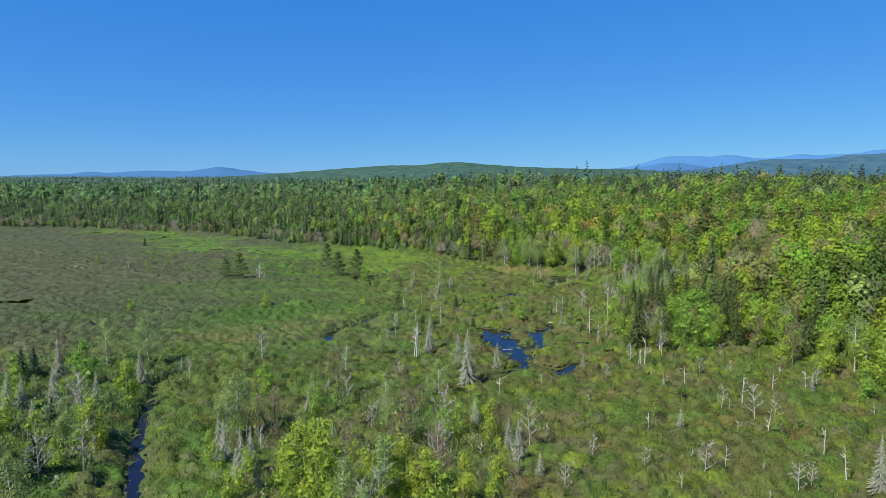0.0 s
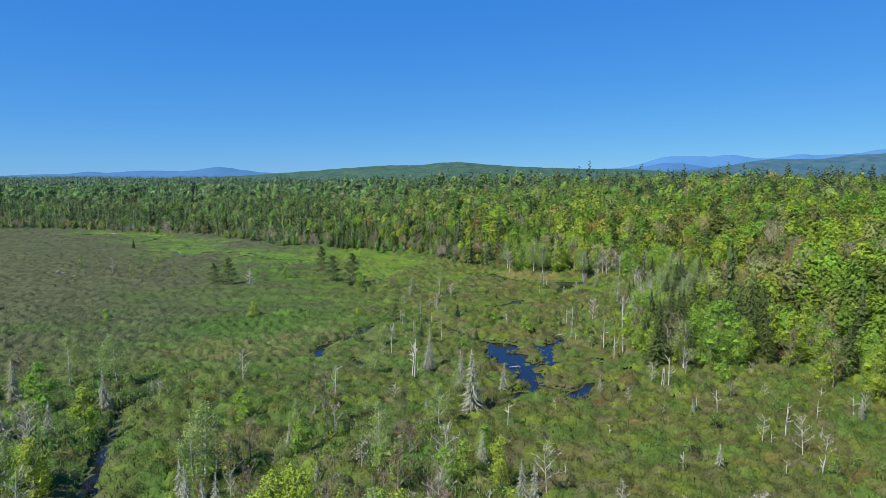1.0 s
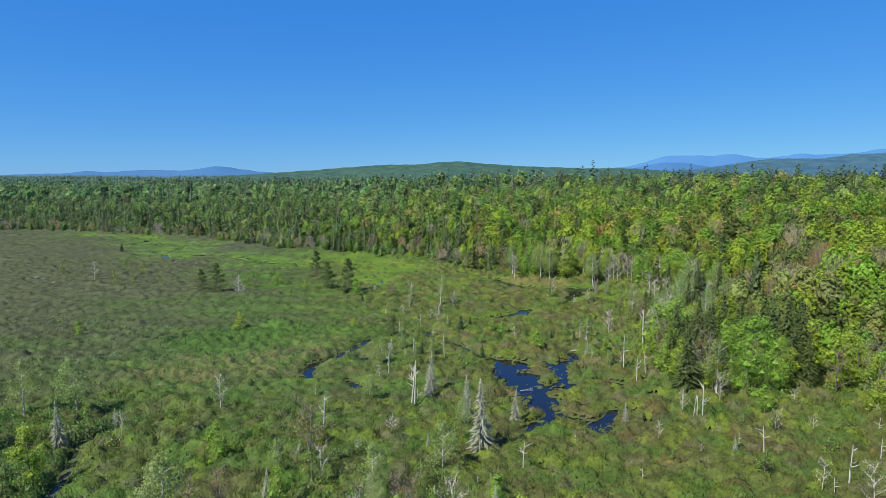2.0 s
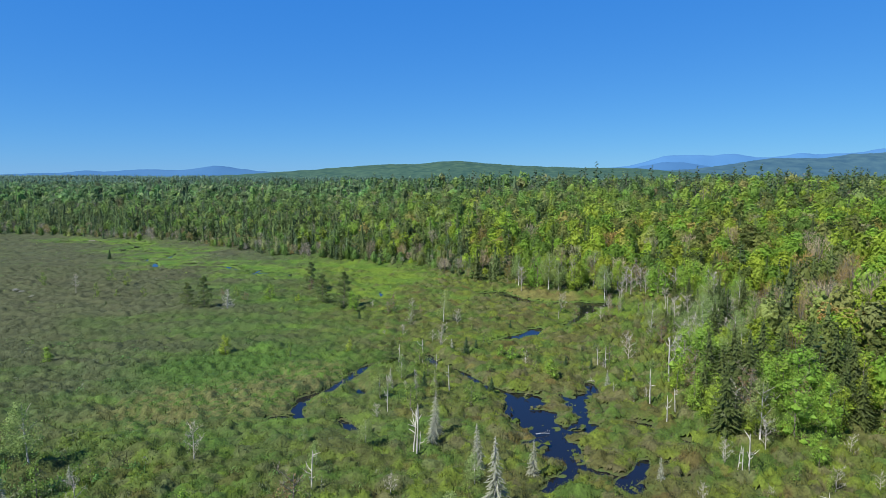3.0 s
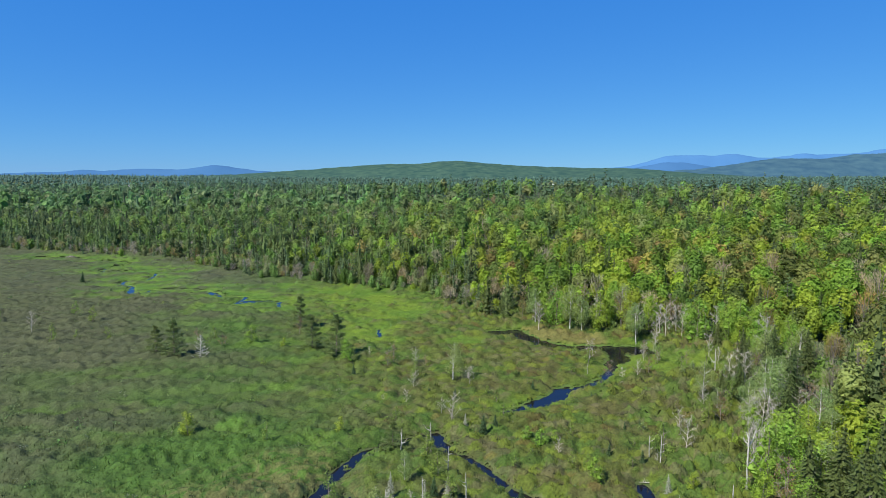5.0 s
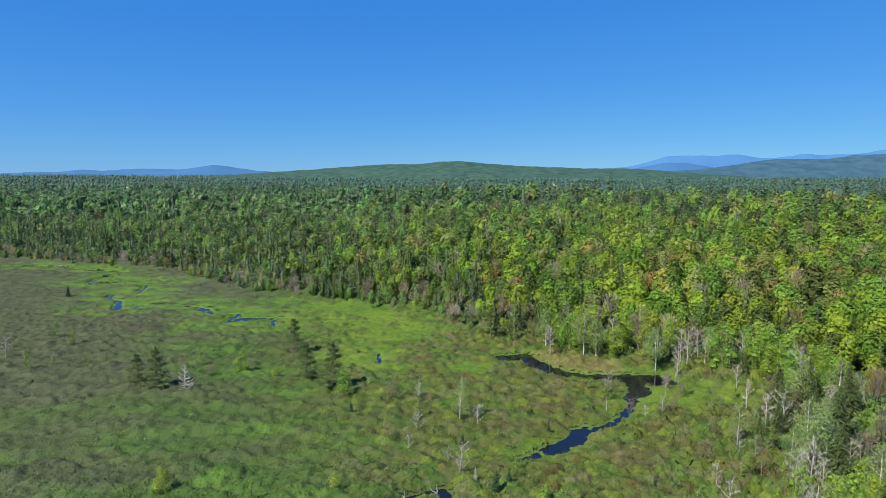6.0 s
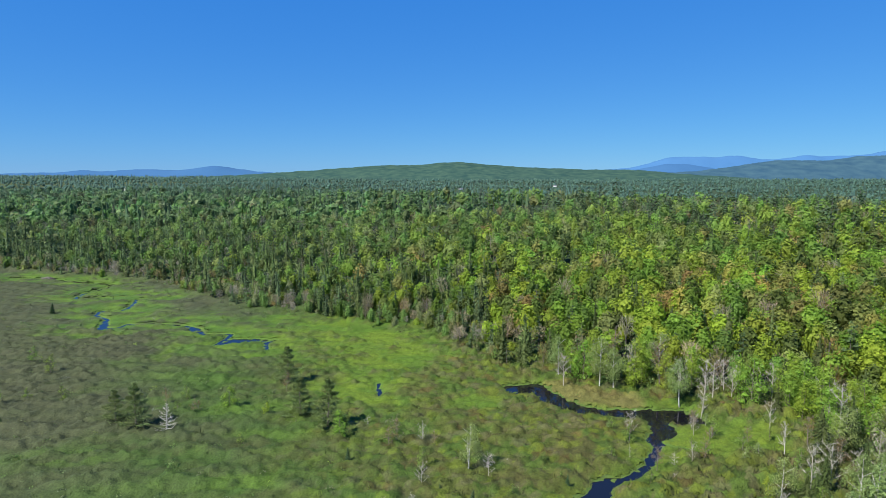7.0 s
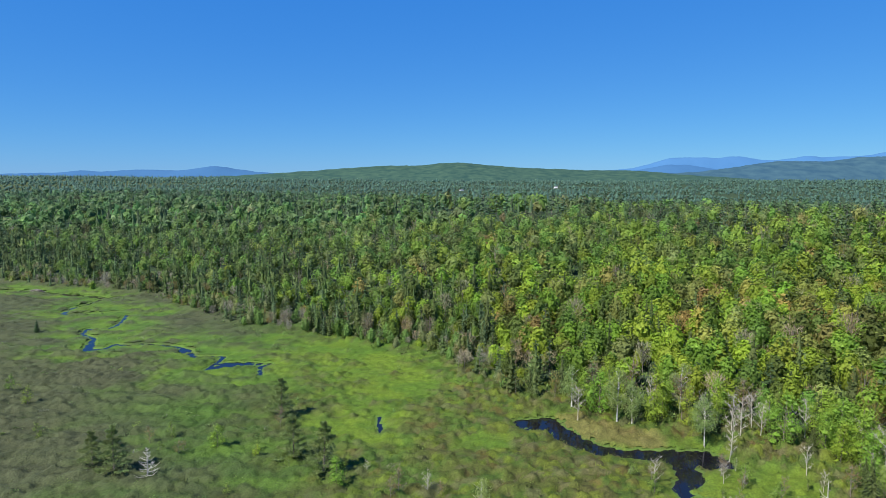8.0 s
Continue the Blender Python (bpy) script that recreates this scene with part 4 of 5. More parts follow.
def bog_tint(rs, x, y, f, sedge, grey, lump, own, speck):
    """Colour of the low growth: patches, drifts and single bushes, with shade painted between the mounds."""
    n = len(x)
    fen, heath, rim = fen_share(x, y), heath_share(x, y), smooth(-14, 0, f)
    p = 1.2 * wobble(x, y, 17, 1) + 0.15 * speck * rs.normal(size=n)
    q = 1.2 * wobble(x, y, 26, 2) + 0.6 * wobble(x, y, 7, 5) + 0.2 * speck * rs.normal(size=n)
    olive, green, brown, ash = np.array([(0.112, 0.15, 0.045), (0.085, 0.158, 0.036), (0.125, 0.118, 0.066), (0.165, 0.16, 0.125)])

    def blend(t, colour, w):
        return t + w[:, None] * (np.array(colour) - t)

    t = blend(np.repeat(olive[None], n, 0), green, smooth(-0.5, 0.6, p + 0.5 * rim))
    t = blend(t, brown, smooth(0.1, 1.0, q + 0.2 * grey + 0.4 * fen - 0.1) * 0.55)
    band = drifts(x, y)
    wide = smooth(-0.5, 0.6, wobble(x * 0.45, y, 48, 0) + 0.3 * wobble(x, y, 13, 4))
    t = blend(t, (0.088, 0.158, 0.036), 0.9 * heath * wide)
    t = blend(t, (0.094, 0.114, 0.06), 0.85 * heath * (1 - wide) * (0.4 + 0.6 * band))
    t = blend(t, (0.13, 0.22, 0.044), 0.9 * heath * smooth(0.35, 0.0, band) * smooth(-0.2, 0.7, wobble(x * 0.35, y, 21, 2)))
    t = blend(t, (0.118, 0.116, 0.085), 0.88 * smooth(-45, -115, x + 16 * wobble(x, y, 45, 2)))
    one = 1 - heath
    t = blend(t, ash, 0.5 * one * (own < 0.12))
    t = blend(t, (0.16, 0.23, 0.035), 0.7 * one * (own > 0.84))
    t = blend(t, (0.17, 0.105, 0.055), 0.4 * one * ((own > 0.12) & (own < 0.17)))
    fresh = np.array((0.088, 0.162, 0.03)) + smooth(-0.6, 0.6, wobble(x, y, 30, 3) + 0.4 * wobble(x, y, 9, 1))[:, None] * np.array((0.035, 0.03, 0.002))
    t = t * (1 + smooth(20, -30, x)[:, None] * np.array((-0.1, 0.03, -0.03)))
    t = t * (1 + (0.36 - 0.26 * heath) * (np.modf(own * 7.3)[0] - 0.5))[:, None]
    t = t + 0.9 * sedge[:, None] * (fresh * (1.42, 1.62, 1.2) - t)
    pale = smooth(16, 4, to_line(x, y, [(-50, 147), (-36, 152), (-28, 162)])[0] + 3 * wobble(x, y, 7, 2)) * (chance(np.floor(x / 0.8), np.floor(y / 0.8), 3) < 0.55)
    t = t + 0.75 * pale[:, None] * (np.array((0.19, 0.19, 0.095)) - t)
    tan = smooth(6, 3, to_line(x, y, [(24, 262), (30, 255), (40, 250)])[0])
    t = t + 0.7 * tan[:, None] * (np.array((0.21, 0.2, 0.1)) - t)
    t = t * (1 + one[:, None] * np.array((0.13, 0.02, -0.06)))
    # Shade is put into the tint: hollows darker, mound tops lighter.
    return t * rs.uniform(1 - 0.06 * speck, 1 + 0.06 * speck, (n, 1)) * (0.9 + 0.16 * lump[:, None])


def shrub_canopy(name, label, bounds, step, seed):
    """The closed, lumpy surface of the shrubs, one bush beside the other."""
    rs = np.random.RandomState(seed)
    x0, x1, y0, y1 = bounds
    gx, gy = np.meshgrid(np.arange(x0, x1 + step, step), np.arange(y0, y1 + step, step))
    rows, cols = gx.shape
    x, y = gx.ravel() + rs.uniform(-0.3, 0.3, gx.size) * step, gy.ravel() + rs.uniform(-0.3, 0.3, gx.size) * step
    f, s = into_forest(x, y), shore(x, y)
    sedge, grey, _ = cover(x, y)
    high, lump, own = bog_canopy(x, y, f, s, sedge)
    t = bog_tint(rs, x, y, f, sedge, grey, lump, own, 1.0) * SHRUB_PALE
    z = height(x, y) + high * rs.uniform(0.87, 1.06, len(x)) - 0.25 * smooth(0.5, 0, s)
    i = np.arange(rows * cols).reshape(rows, cols)
    quads = np.stack([i[:-1, :-1], i[:-1, 1:], i[1:, 1:], i[1:, :-1]], -1).reshape(-1, 4)
    ok = (np.abs(x) < 0.72 * np.maximum(y, 70) + 12) & (f < 16) & (s > 0.05 + 0.4 * smooth(270, 300, y))
    quads = quads[ok[quads].all(1)]
    used, inv = np.unique(quads, return_inverse=True)
    v = np.stack([x, y, z], -1)[used]
    tagged(new(name, array_mesh(name, v, inv.reshape(-1, 4), [HEATH], True, t[used])), label, "shrubs", kind="stuff")


SHRUB_PALE = np.array((0.61, 0.61, 0.42))


def brush(name, label, bounds, step, size, seed, shapes, soft=True):
    """Shoots standing out of the shrub canopy."""
    rs = np.random.RandomState(seed)
    x, y = scatter(rs, *bounds, step)
    ok = (np.abs(x) < 0.72 * np.maximum(y, 70) + 10)
    x, y = x[ok], y[ok]
    f, s = into_forest(x, y), shore(x, y)
    ok = (f < 14) & (s > 0.2 + 0.7 * smooth(270, 300, y))
    x, y, f, s = x[ok], y[ok], f[ok], s[ok]
    sedge, grey, _ = cover(x, y)
    n = len(x)
    high, lump, own = bog_canopy(x, y, f, s, sedge)
    e = 0.45
    slope = [(bog_canopy(x + dx, y + dy, f, s, sedge)[0] - high) / e for dx, dy in ((e, 0), (0, e))]
    t = bog_tint(rs, x, y, f, sedge, grey, lump, own, 1.5) * SHRUB_PALE * rs.uniform(0.95, 1.35, (n, 1))
    kind = rs.randint(len(shapes), size=n)
    shoot = (0.4 + 0.4 * high) * rs.uniform(0.6, 1.2, n)
    growth(name, label, "shrubs", SHRUB, stamp(shapes, kind, x, y, height(x, y) + 0.8 * high - 0.1, size * rs.uniform(0.8, 1.25, n), rs.uniform(0, 6.28, n), t, shoot, slope if soft else None), soft)


def drifts(x, y):
    """Long bands of taller thicket lying across the western heath."""
    return smooth(-0.15, 0.55, wobble(x * 0.4, y, 17, 4) + 0.45 * wobble(x, y, 9, 1)) * smooth(10, -35, x + 0.3 * (y - 150))


def dome_shape(seed, n, size):
    """A rounded bush of many shoots."""
    rs = np.random.RandomState(seed)
    v1, f1, n1, _ = bush_shape(seed, 0.8, 0.95, n // 4, 0, size * 1.3)
    c = [(math.cos(a) * d, math.sin(a) * d, z) for a, d, z in zip(rs.uniform(0, 6.28, 6), rs.uniform(0.1, 0.6, 6), rs.uniform(0.35, 0.75, 6))]
    return *join([(v1, f1, n1), shards(rs, c, rs.uniform(0.3, 0.45, 6), n, size, 1.0, 0.6, 0.4, 0.8)]), 0


def bushes(name, label, bounds, step, seed, n, size, under=False):
    """Rounded bushes a metre or three across, in drifts."""
    rs = np.random.RandomState(seed)
    x, y = scatter(rs, *bounds, step)
    ok = np.abs(x) < 0.72 * y + 10
    x, y = x[ok], y[ok]
    f, s = into_forest(x, y), shore(x, y)
    sedge, grey, _ = cover(x, y)
    alder = np.maximum(smooth(-38, -52, x) * smooth(150, 100, y), smooth(20, 5, to_line(x, y, [(-30, 50), (0, 80), (-15, 120)])[0]))
    drift = wobble(x, y, 21, 5) + 0.7 * wobble(x, y, 8, 2) + 0.5 * rs.normal(size=len(x))
    ok = (f > 6) & (f < 80) if under else (f < 10) & (s > 1.0) & (drift > 0.95 - 1.1 * alder - 0.2 * drifts(x, y) - 0.3 * smooth(-10, 0, f) + 1.3 * sedge - 0.35 * grey)
    x, y, f, s, sedge, grey, alder = (a[ok] for a in (x, y, f, s, sedge, grey, alder))
    m = len(x)
    low = smooth(46, 20, np.hypot((x - 14) * 0.7, y - 135))
    sc = rs.uniform(0.5, 1.25, m) * (1 + 0.5 * alder + 0.35 * grey) * (1 - 0.45 * low) * np.clip(0.4 + 0.25 * s, 0.4, 1)
    sc = sc * (2.2 if under else 1)
    rise = sc * rs.uniform(0.9, 1.35, m) * (1 + 0.4 * alder + 0.4 * smooth(-10, 2, f))
    p = wobble(x, y, 15, 0) + 0.5 * rs.normal(size=m)
    ash_side = grey * smooth(120, 200, y)
    t = np.where((p > 0.35)[:, None], (0.1, 0.165, 0.045), np.where((p > -0.45)[:, None], (0.115, 0.162, 0.046), (0.122, 0.125, 0.066)))
    t = t + (0.55 * ash_side * smooth(0.6, -0.6, p))[:, None] * (np.array((0.125, 0.12, 0.085)) - t)
    t = np.where((rs.uniform(size=m) < 0.04)[:, None], (0.16, 0.22, 0.04), t)
    t = np.where((rs.uniform(size=m) < 0.03)[:, None], (0.19, 0.18, 0.14), t)
    t = t * rs.uniform(1.05, 1.4, (m, 1))
    t = t * (1 + smooth(20, -30, x)[:, None] * np.array((-0.1, 0.03, -0.03)))
    shapes = [dome_shape(230 + k, n, size) for k in range(5)]
    growth(name, label, "bushes", SHRUB, stamp(shapes, rs.randint(5, size=m), x, y, height(x, y) - 0.05, sc * 1.15, rs.uniform(0, 6.28, m), t, rise))


bushes("bog_bushes", "rounded olive-green bushes scattered over the bog", (-165, 85, 48, 190), 1.9, 41, 60, 0.065)
bushes("thicket_bushes", "grey-green rounded bushes in drifts over the heath", (-330, 85, 190, 440), 2.6, 42, 24, 0.1)
bushes("understory", "green understory bushes between the forest trees", (-280, 260, 90, 420), 3.9, 43, 20, 0.12, True)
BUSHES = [bush_shape(200 + k, 1.0, 0.62, 5, 8, 0.06) for k in range(4)] + [bush_shape(210 + k, 1.0, 0.58, 8, 4, 0.045) for k in range(3)]
shrub_canopy("heath_canopy", "low rounded olive, green and grey-brown heath shrubs on wet peat", (-125, 80, 54, 190), 0.38, 35)
shrub_canopy("south_canopy", "low olive heath shrubs over the southern bog", (-66, 66, -40, 53.8), 1.1, 39)
shrub_canopy("thicket_canopy", "soft grey-green willow and alder thicket over the bog", (-225, 80, 190, 322), 0.62, 36)
shrub_canopy("far_canopy", "grey-brown thicket and bright sedge along the far stream", (-370, 40, 322, 480), 1.1, 37)
brush("heath_shrubs", "upright leafy shoots of heath shrubs on wet peat", (-125, 85, 52, 190), 1.1, 1.0, 31, BUSHES, False)
LEAFY = [bush_shape(220 + k, 1.0, 0.6, 1, 17, 0.085) for k in range(5)]
brush("leafy_heath", "leafy olive and yellow-green tops of heath bushes", (-80, 80, 54, 130), 1.0, 1.0, 38, LEAFY, False)
brush("bog_thicket", "grey-green willow and alder shoots on the bog", (-230, 85, 190, 320), 1.3, 1.2, 32, BUSHES)
brush("south_heath", "low olive heath shrubs on the open southern bog", (-60, 60, -20, 52), 1.7, 1.9, 34, BUSHES)
brush("far_thicket", "grey-brown shoots among bright sedge", (-370, 40, 320, 480), 2.6, 2.0, 33, BUSHES)


# ---- single trees ----
FINE = ("crown", "twig_spray", "bough_spray", "lichen", "needle_spray", "foliage")


def part(name, shape, mat, parent, label="", tint=None, smooth_shade=False):
    v, f, n = shape
    me = array_mesh(name, v, f, [mat], smooth_shade, None if tint is None else np.repeat(np.array([tint], float), len(v), 0), normals=n)
    ob = new(name, me)
    ob.parent = parent
    return tagged(ob, label, kind="stuff" if name in FINE else "")


def limb_paths(rs, h, r, count, lo=0.3, hi=0.8):
    out = []
    for k in range(count):
        z, a = h * (lo + (hi - lo) * (k + rs.uniform(0, 0.8)) / count), 2.4 * k + rs.uniform(-0.5, 0.5)
        q = r * rs.uniform(0.6, 0.95) * (1.1 - 0.5 * (z / h))
        d = np.array([math.cos(a), math.sin(a), 0])
        out.append([(0, 0, z), d * q * 0.5 + [0, 0, z + q * 0.45], d * q + [0, 0, z + q * rs.uniform(0.7, 1.1)]])
    return out


def stem(rs, h, r, bend=0.03, sides=7, top=0.2):
    k = np.linspace(0, 1, 7)
    b = np.cumsum(rs.normal(0, bend * h / 6, (7, 2)), 0) * k[:, None]
    return [(x, y, -0.4 + z * (h + 0.4)) for (x, y), z in zip(b, k)], [r * (1 - (1 - top) * q) * (1.35 if q == 0 else 1) for q in k], sides


def leafy_tree(name, label, h, r, tint, bark, n, size, seed, lobes=16, foot=0.25, limbs=5, depth=0.35, category="tree", thin=False):
    rs = np.random.RandomState(seed)
    tree = tagged(new(name), label, category)
    path, rad, sides = stem(rs, h * 0.92, 0.012 * h + 0.02)
    part("trunk", tube(path, rad, sides), bark, tree, smooth_shade=True)
    for p in limb_paths(rs, h, r, limbs, foot, 0.8):
        part("limb", tube(p, [0.045, 0.03, 0.012], 4), bark, tree)
    c, q = crown_lobes(rs, h, r, lobes, foot, 0.93)
    inner = [] if thin else [flesh(rs, c, q, OCTA, 0.5)]
    part("crown", join([shards(rs, c, np.array(q) * 1.06, n, size, 1, 0.3, depth if thin else 0.35, 0.6)] + inner), LEAF, tree, tint=tint)
    return tree


def twig_fans(rs, path, count, reach):
    """Fine twigs fanning from a limb."""
    p = np.array(path[1:], float)
    k = rs.randint(len(p), size=count)
    root = p[k] + 0.12 * reach * rs.normal(size=(count, 3))
    way = unit(rs.normal(size=(count, 3)) + [0, 0, 0.9]) * (reach * rs.uniform(0.4, 1, count))[:, None]
    side = unit(np.cross(way, rs.normal(size=(count, 3)))) * 0.02
    v = np.stack([root - side, root + side, root + way], 1).reshape(-1, 3)
    return v, np.arange(count * 3).reshape(-1, 3), np.repeat(unit(np.cross(way, side)), 3, 0)


def thin_tree(name, label, h, r, tint, bark, n, seed, limbs=9):
    """A tree hardly in leaf, all limbs and twigs."""
    rs = np.random.RandomState(seed)
    tree = tagged(new(name), label, "tree")
    path, rad, sides = stem(rs, h * 0.95, 0.011 * h + 0.02)
    part("trunk", tube(path, rad, sides), bark, tree, smooth_shade=True)
    for p in limb_paths(rs, h, r * 1.15, limbs, 0.25, 0.92):
        limb = part("limb", tube(p, [0.05, 0.032, 0.012], 4), bark, tree)
        part("twig_spray", twig_fans(rs, p, 24, 0.28 * r + 0.4), bark, limb)
    c, q = crown_lobes(rs, h, r * 1.1, 12, 0.35, 0.93)
    part("foliage", leaves(rs, c, q, n, 0.11, 1, 0.2, 0.7, 1.2), LEAF, tree, "sparse opening leaves", tint=tint)
    return tree


def snag(name, label, h, seed, branches, lean=0.05):
    """A bleached dead stem, snapped at the top."""
    rs = np.random.RandomState(seed)
    tree = tagged(new(name), label, "dead tree")
    path, rad, sides = stem(rs, h, 0.011 * h + 0.045, lean, 7, 0.45)
    part("trunk", tube(path + [(path[-1][0] + 0.05, path[-1][1], path[-1][2] + 0.25)], rad + [0.01], sides), DEADWOOD, tree, smooth_shade=True)
    for k in range(branches):
        f = rs.uniform(0.45, 0.97)
        z, a, q = f * h, rs.uniform(0, 6.28), h * rs.uniform(0.08, 0.24)
        cx, cy = np.interp(f, np.linspace(0, 1, 7), [p[0] for p in path]), np.interp(f, np.linspace(0, 1, 7), [p[1] for p in path])
        d = np.array([math.cos(a), math.sin(a), 0])
        o = np.array([cx, cy, z])
        part("branch", tube([o, o + d * q * 0.55 + [0, 0, q * 0.25], o + d * q + [0, 0, q * rs.uniform(0.3, 1.0)]], [0.055, 0.04, 0.015], 4), DEADWOOD, tree)
    return tree


def dead_spruce(name, label, h, r, seed):
    """A dead spruce, its drooping boughs bearded with grey lichen."""
    rs = np.random.RandomState(seed)
    tree = tagged(new(name), label, "dead tree")
    path, rad, sides = stem(rs, h, 0.012 * h + 0.05, 0.01, 6, 0.1)
    part("trunk", tube(path, rad, sides), DEADWOOD, tree, smooth_shade=True)
    sticks = []
    for k in range(70):
        f = (k + rs.uniform()) / 70
        z, a, q = h * (0.12 + 0.86 * f), 2.4 * k, (r * (1 - f) ** 0.8 + 0.1) * rs.uniform(0.5, 1.2)
        d = np.array([math.cos(a), math.sin(a), 0])
        sticks.append(tube([(0, 0, z), d * q * 0.6 + [0, 0, z - 0.12 * q], d * q + [0, 0, z - q * rs.uniform(0.25, 0.6)]], [0.03, 0.022, 0.008], 3))
    part("bough_spray", join(sticks), DEADWOOD, tree)
    part("lichen", boughs(rs, h, r * 1.1, 30, 10, 0.12, 0.4, 0.8, 0.045), SHRUB, tree, "silver-grey beard lichen", tint=LICHEN)
    return tree


def dead_pine(name, label, h, r, seed):
    """A bleached dead pine whose bare boughs spread wide."""
    rs = np.random.RandomState(seed)
    tree = tagged(new(name), label, "dead tree")
    path, rad, sides = stem(rs, h, 0.16, 0.015, 6, 0.15)
    part("trunk", tube(path, rad, sides), DEADWOOD, tree, smooth_shade=True)
    for k in range(34):
        f = (k + 0.5) / 34
        z, a, q = h * (0.06 + 0.9 * f), 2.4 * k + rs.uniform(-0.4, 0.4), r * (1 - f) ** 0.7 * rs.uniform(0.6, 1.15) + 0.25
        d, w = np.array([math.cos(a), math.sin(a), 0]), np.array([-math.sin(a), math.cos(a), 0])
        tip = d * q + [0, 0, z + q * rs.uniform(0.2, 0.6)]
        limb = part("branch", tube([(0, 0, z), d * q * 0.5 + [0, 0, z + 0.08 * q], tip], [0.07, 0.055, 0.025], 4), DEADWOOD, tree)
        for e in (-1, 1):
            o = d * q * rs.uniform(0.45, 0.7) + [0, 0, z + 0.12 * q]
            part("twig", tube([o, o + (d * 0.6 + w * e * 0.7) * q * 0.4 + [0, 0, 0.2 * q]], [0.04, 0.018], 3), DEADWOOD, limb)
    return tree


def pine_tree(name, label, h, r, seed):
    rs = np.random.RandomState(seed)
    tree = tagged(new(name), label, "pine tree")
    path, rad, sides = stem(rs, h * 0.97, 0.016 * h, 0.012)
    part("trunk", tube(path, rad, sides), BARK, tree, smooth_shade=True)
    for k in range(24):
        f = k / 23
        z, a, q = h * (0.06 + 0.88 * f), 2.4 * k, r * (1 - 0.85 * f) * rs.uniform(0.75, 1.15)
        d, s = np.array([math.cos(a), math.sin(a), 0]), np.array([-math.sin(a), math.cos(a), 0])
        c = [d * q * w + s * q * rs.uniform(-0.2, 0.2) + [0, 0, z + q * (0.28 * w)] for w in (0.35, 0.6, 0.85, 1.0)]
        limb = part("limb", tube([(0, 0, z), d * q * 0.5 + [0, 0, z + 0.12 * q], d * q + [0, 0, z + 0.28 * q]], [0.05, 0.03, 0.012], 4), BARK, tree)
        lobes = [0.34 * q + 0.2, 0.4 * q + 0.15, 0.34 * q + 0.12, 0.2 * q + 0.1]
        at, _ = lobe_points(rs, c, lobes, 160, 0.35, 0.2, 0.8)
        part("needle_spray", join([flesh(rs, c, lobes, OCTA, 0.45, 0.25), sprays(rs, at, at - [0, 0, z - 0.4], 200, 0.34, 0.2, 0.1, 0.35)]), NEEDLE, limb, tint=PINE)
    return tree


def spruce_tree(name, label, h, r, tint, seed, levels=22, per=10, category="spruce tree"):
    rs = np.random.RandomState(seed)
    tree = tagged(new(name), label, category)
    path, rad, sides = stem(rs, h * 0.96, 0.013 * h + 0.02, 0.006, 6, 0.1)
    part("trunk", tube(path, rad, sides), BARK, tree, smooth_shade=True)
    c, q = [], []
    for k in range(levels * 2):
        f = k / (levels * 2 - 1)
        w = r * (1 - f) ** 0.75
        c.append((math.cos(2.4 * k) * w * 0.5, math.sin(2.4 * k) * w * 0.5, h * (0.1 + 0.87 * f)))
        q.append(0.5 * w + 0.08 * r)
    spray = shards(rs, c, np.array(q) * 1.1, per * 150, 0.075 + 0.003 * h, 0.55, 0.1, 0.45, 0.7)
    part("crown", join([tiers(rs, h * 0.95, r * 0.5, levels // 2, 7, 0.06, 0.8, 0.3), boughs(rs, h, r, levels, 9, 0.06, 0.3, 0.8, 0.1), spray]), NEEDLE, tree, tint=tint)
    return tree


def plant(protos, places, nominal, group, seed):
    """Stands the trees of one kind at x, y, height; the shapes take turns."""
    rs = np.random.RandomState(seed)
    done = set()
    for k, (x, y, h) in enumerate(places):
        j = k % len(protos)
        s = h / nominal
        w = s ** 0.75 if s < 1 else s
        z = float(height(np.array([float(x)]), np.array([float(y)]))[0])
        m = Matrix.LocRotScale((x, y, z), Euler((rs.normal(0, 0.03), rs.normal(0, 0.03), rs.uniform(0, 6.28))), (w, w, s))
        if j in done:
            ob = copy_thing(protos[j], m @ Matrix.Diagonal((*[1 / q for q in protos[j].scale], 1)))
        else:
            ob = protos[j]
            ob.matrix_basis = m
            ob.scale = (w, w, s)
            done.add(j)
        tagged(ob, group=group)
    return protos


# x, y, height
BIRCHES = [(-58.8, 123.5, 11), (-66.9, 122.8, 10.4), (-52, 84.4, 8.1), (-30, 88.6, 10.7), (-0.8, 104.1, 7.9), (-45.4, 63.8, 9), (-6.6, 67.9, 9.5), (-11, 66, 8), (-30.3, 85.5, 8), (-1.5, 211.9, 10.3), (51.8, 198.9, 9.9), (65.2, 197.9, 7.2), (52.4, 247.4, 12.7)]
GREENS = [(-63.2, 109, 9.8), (-87, 173.4, 4.8), (-50, 84, 7), (-31.1, 107.5, 6.1), (69.9, 101.4, 7.4), (-76.8, 110.5, 6.5), (50.9, 124.3, 5.8), (-58.1, 244.2, 6.6), (-28.8, 227.2, 7.0), (19.9, 162.1, 5.2), (40.8, 143.7, 7.3), (43.9, 142.9, 6.4), (54.4, 141.2, 10.8), (55.9, 140.5, 12.7), (59.1, 141.2, 11.8), (52, 142.9, 11.1), (41.8, 158.7, 3.4), (11.2, 177.6, 3.9), (13.5, 175.5, 4.2), (16.2, 177.6, 3.2)]
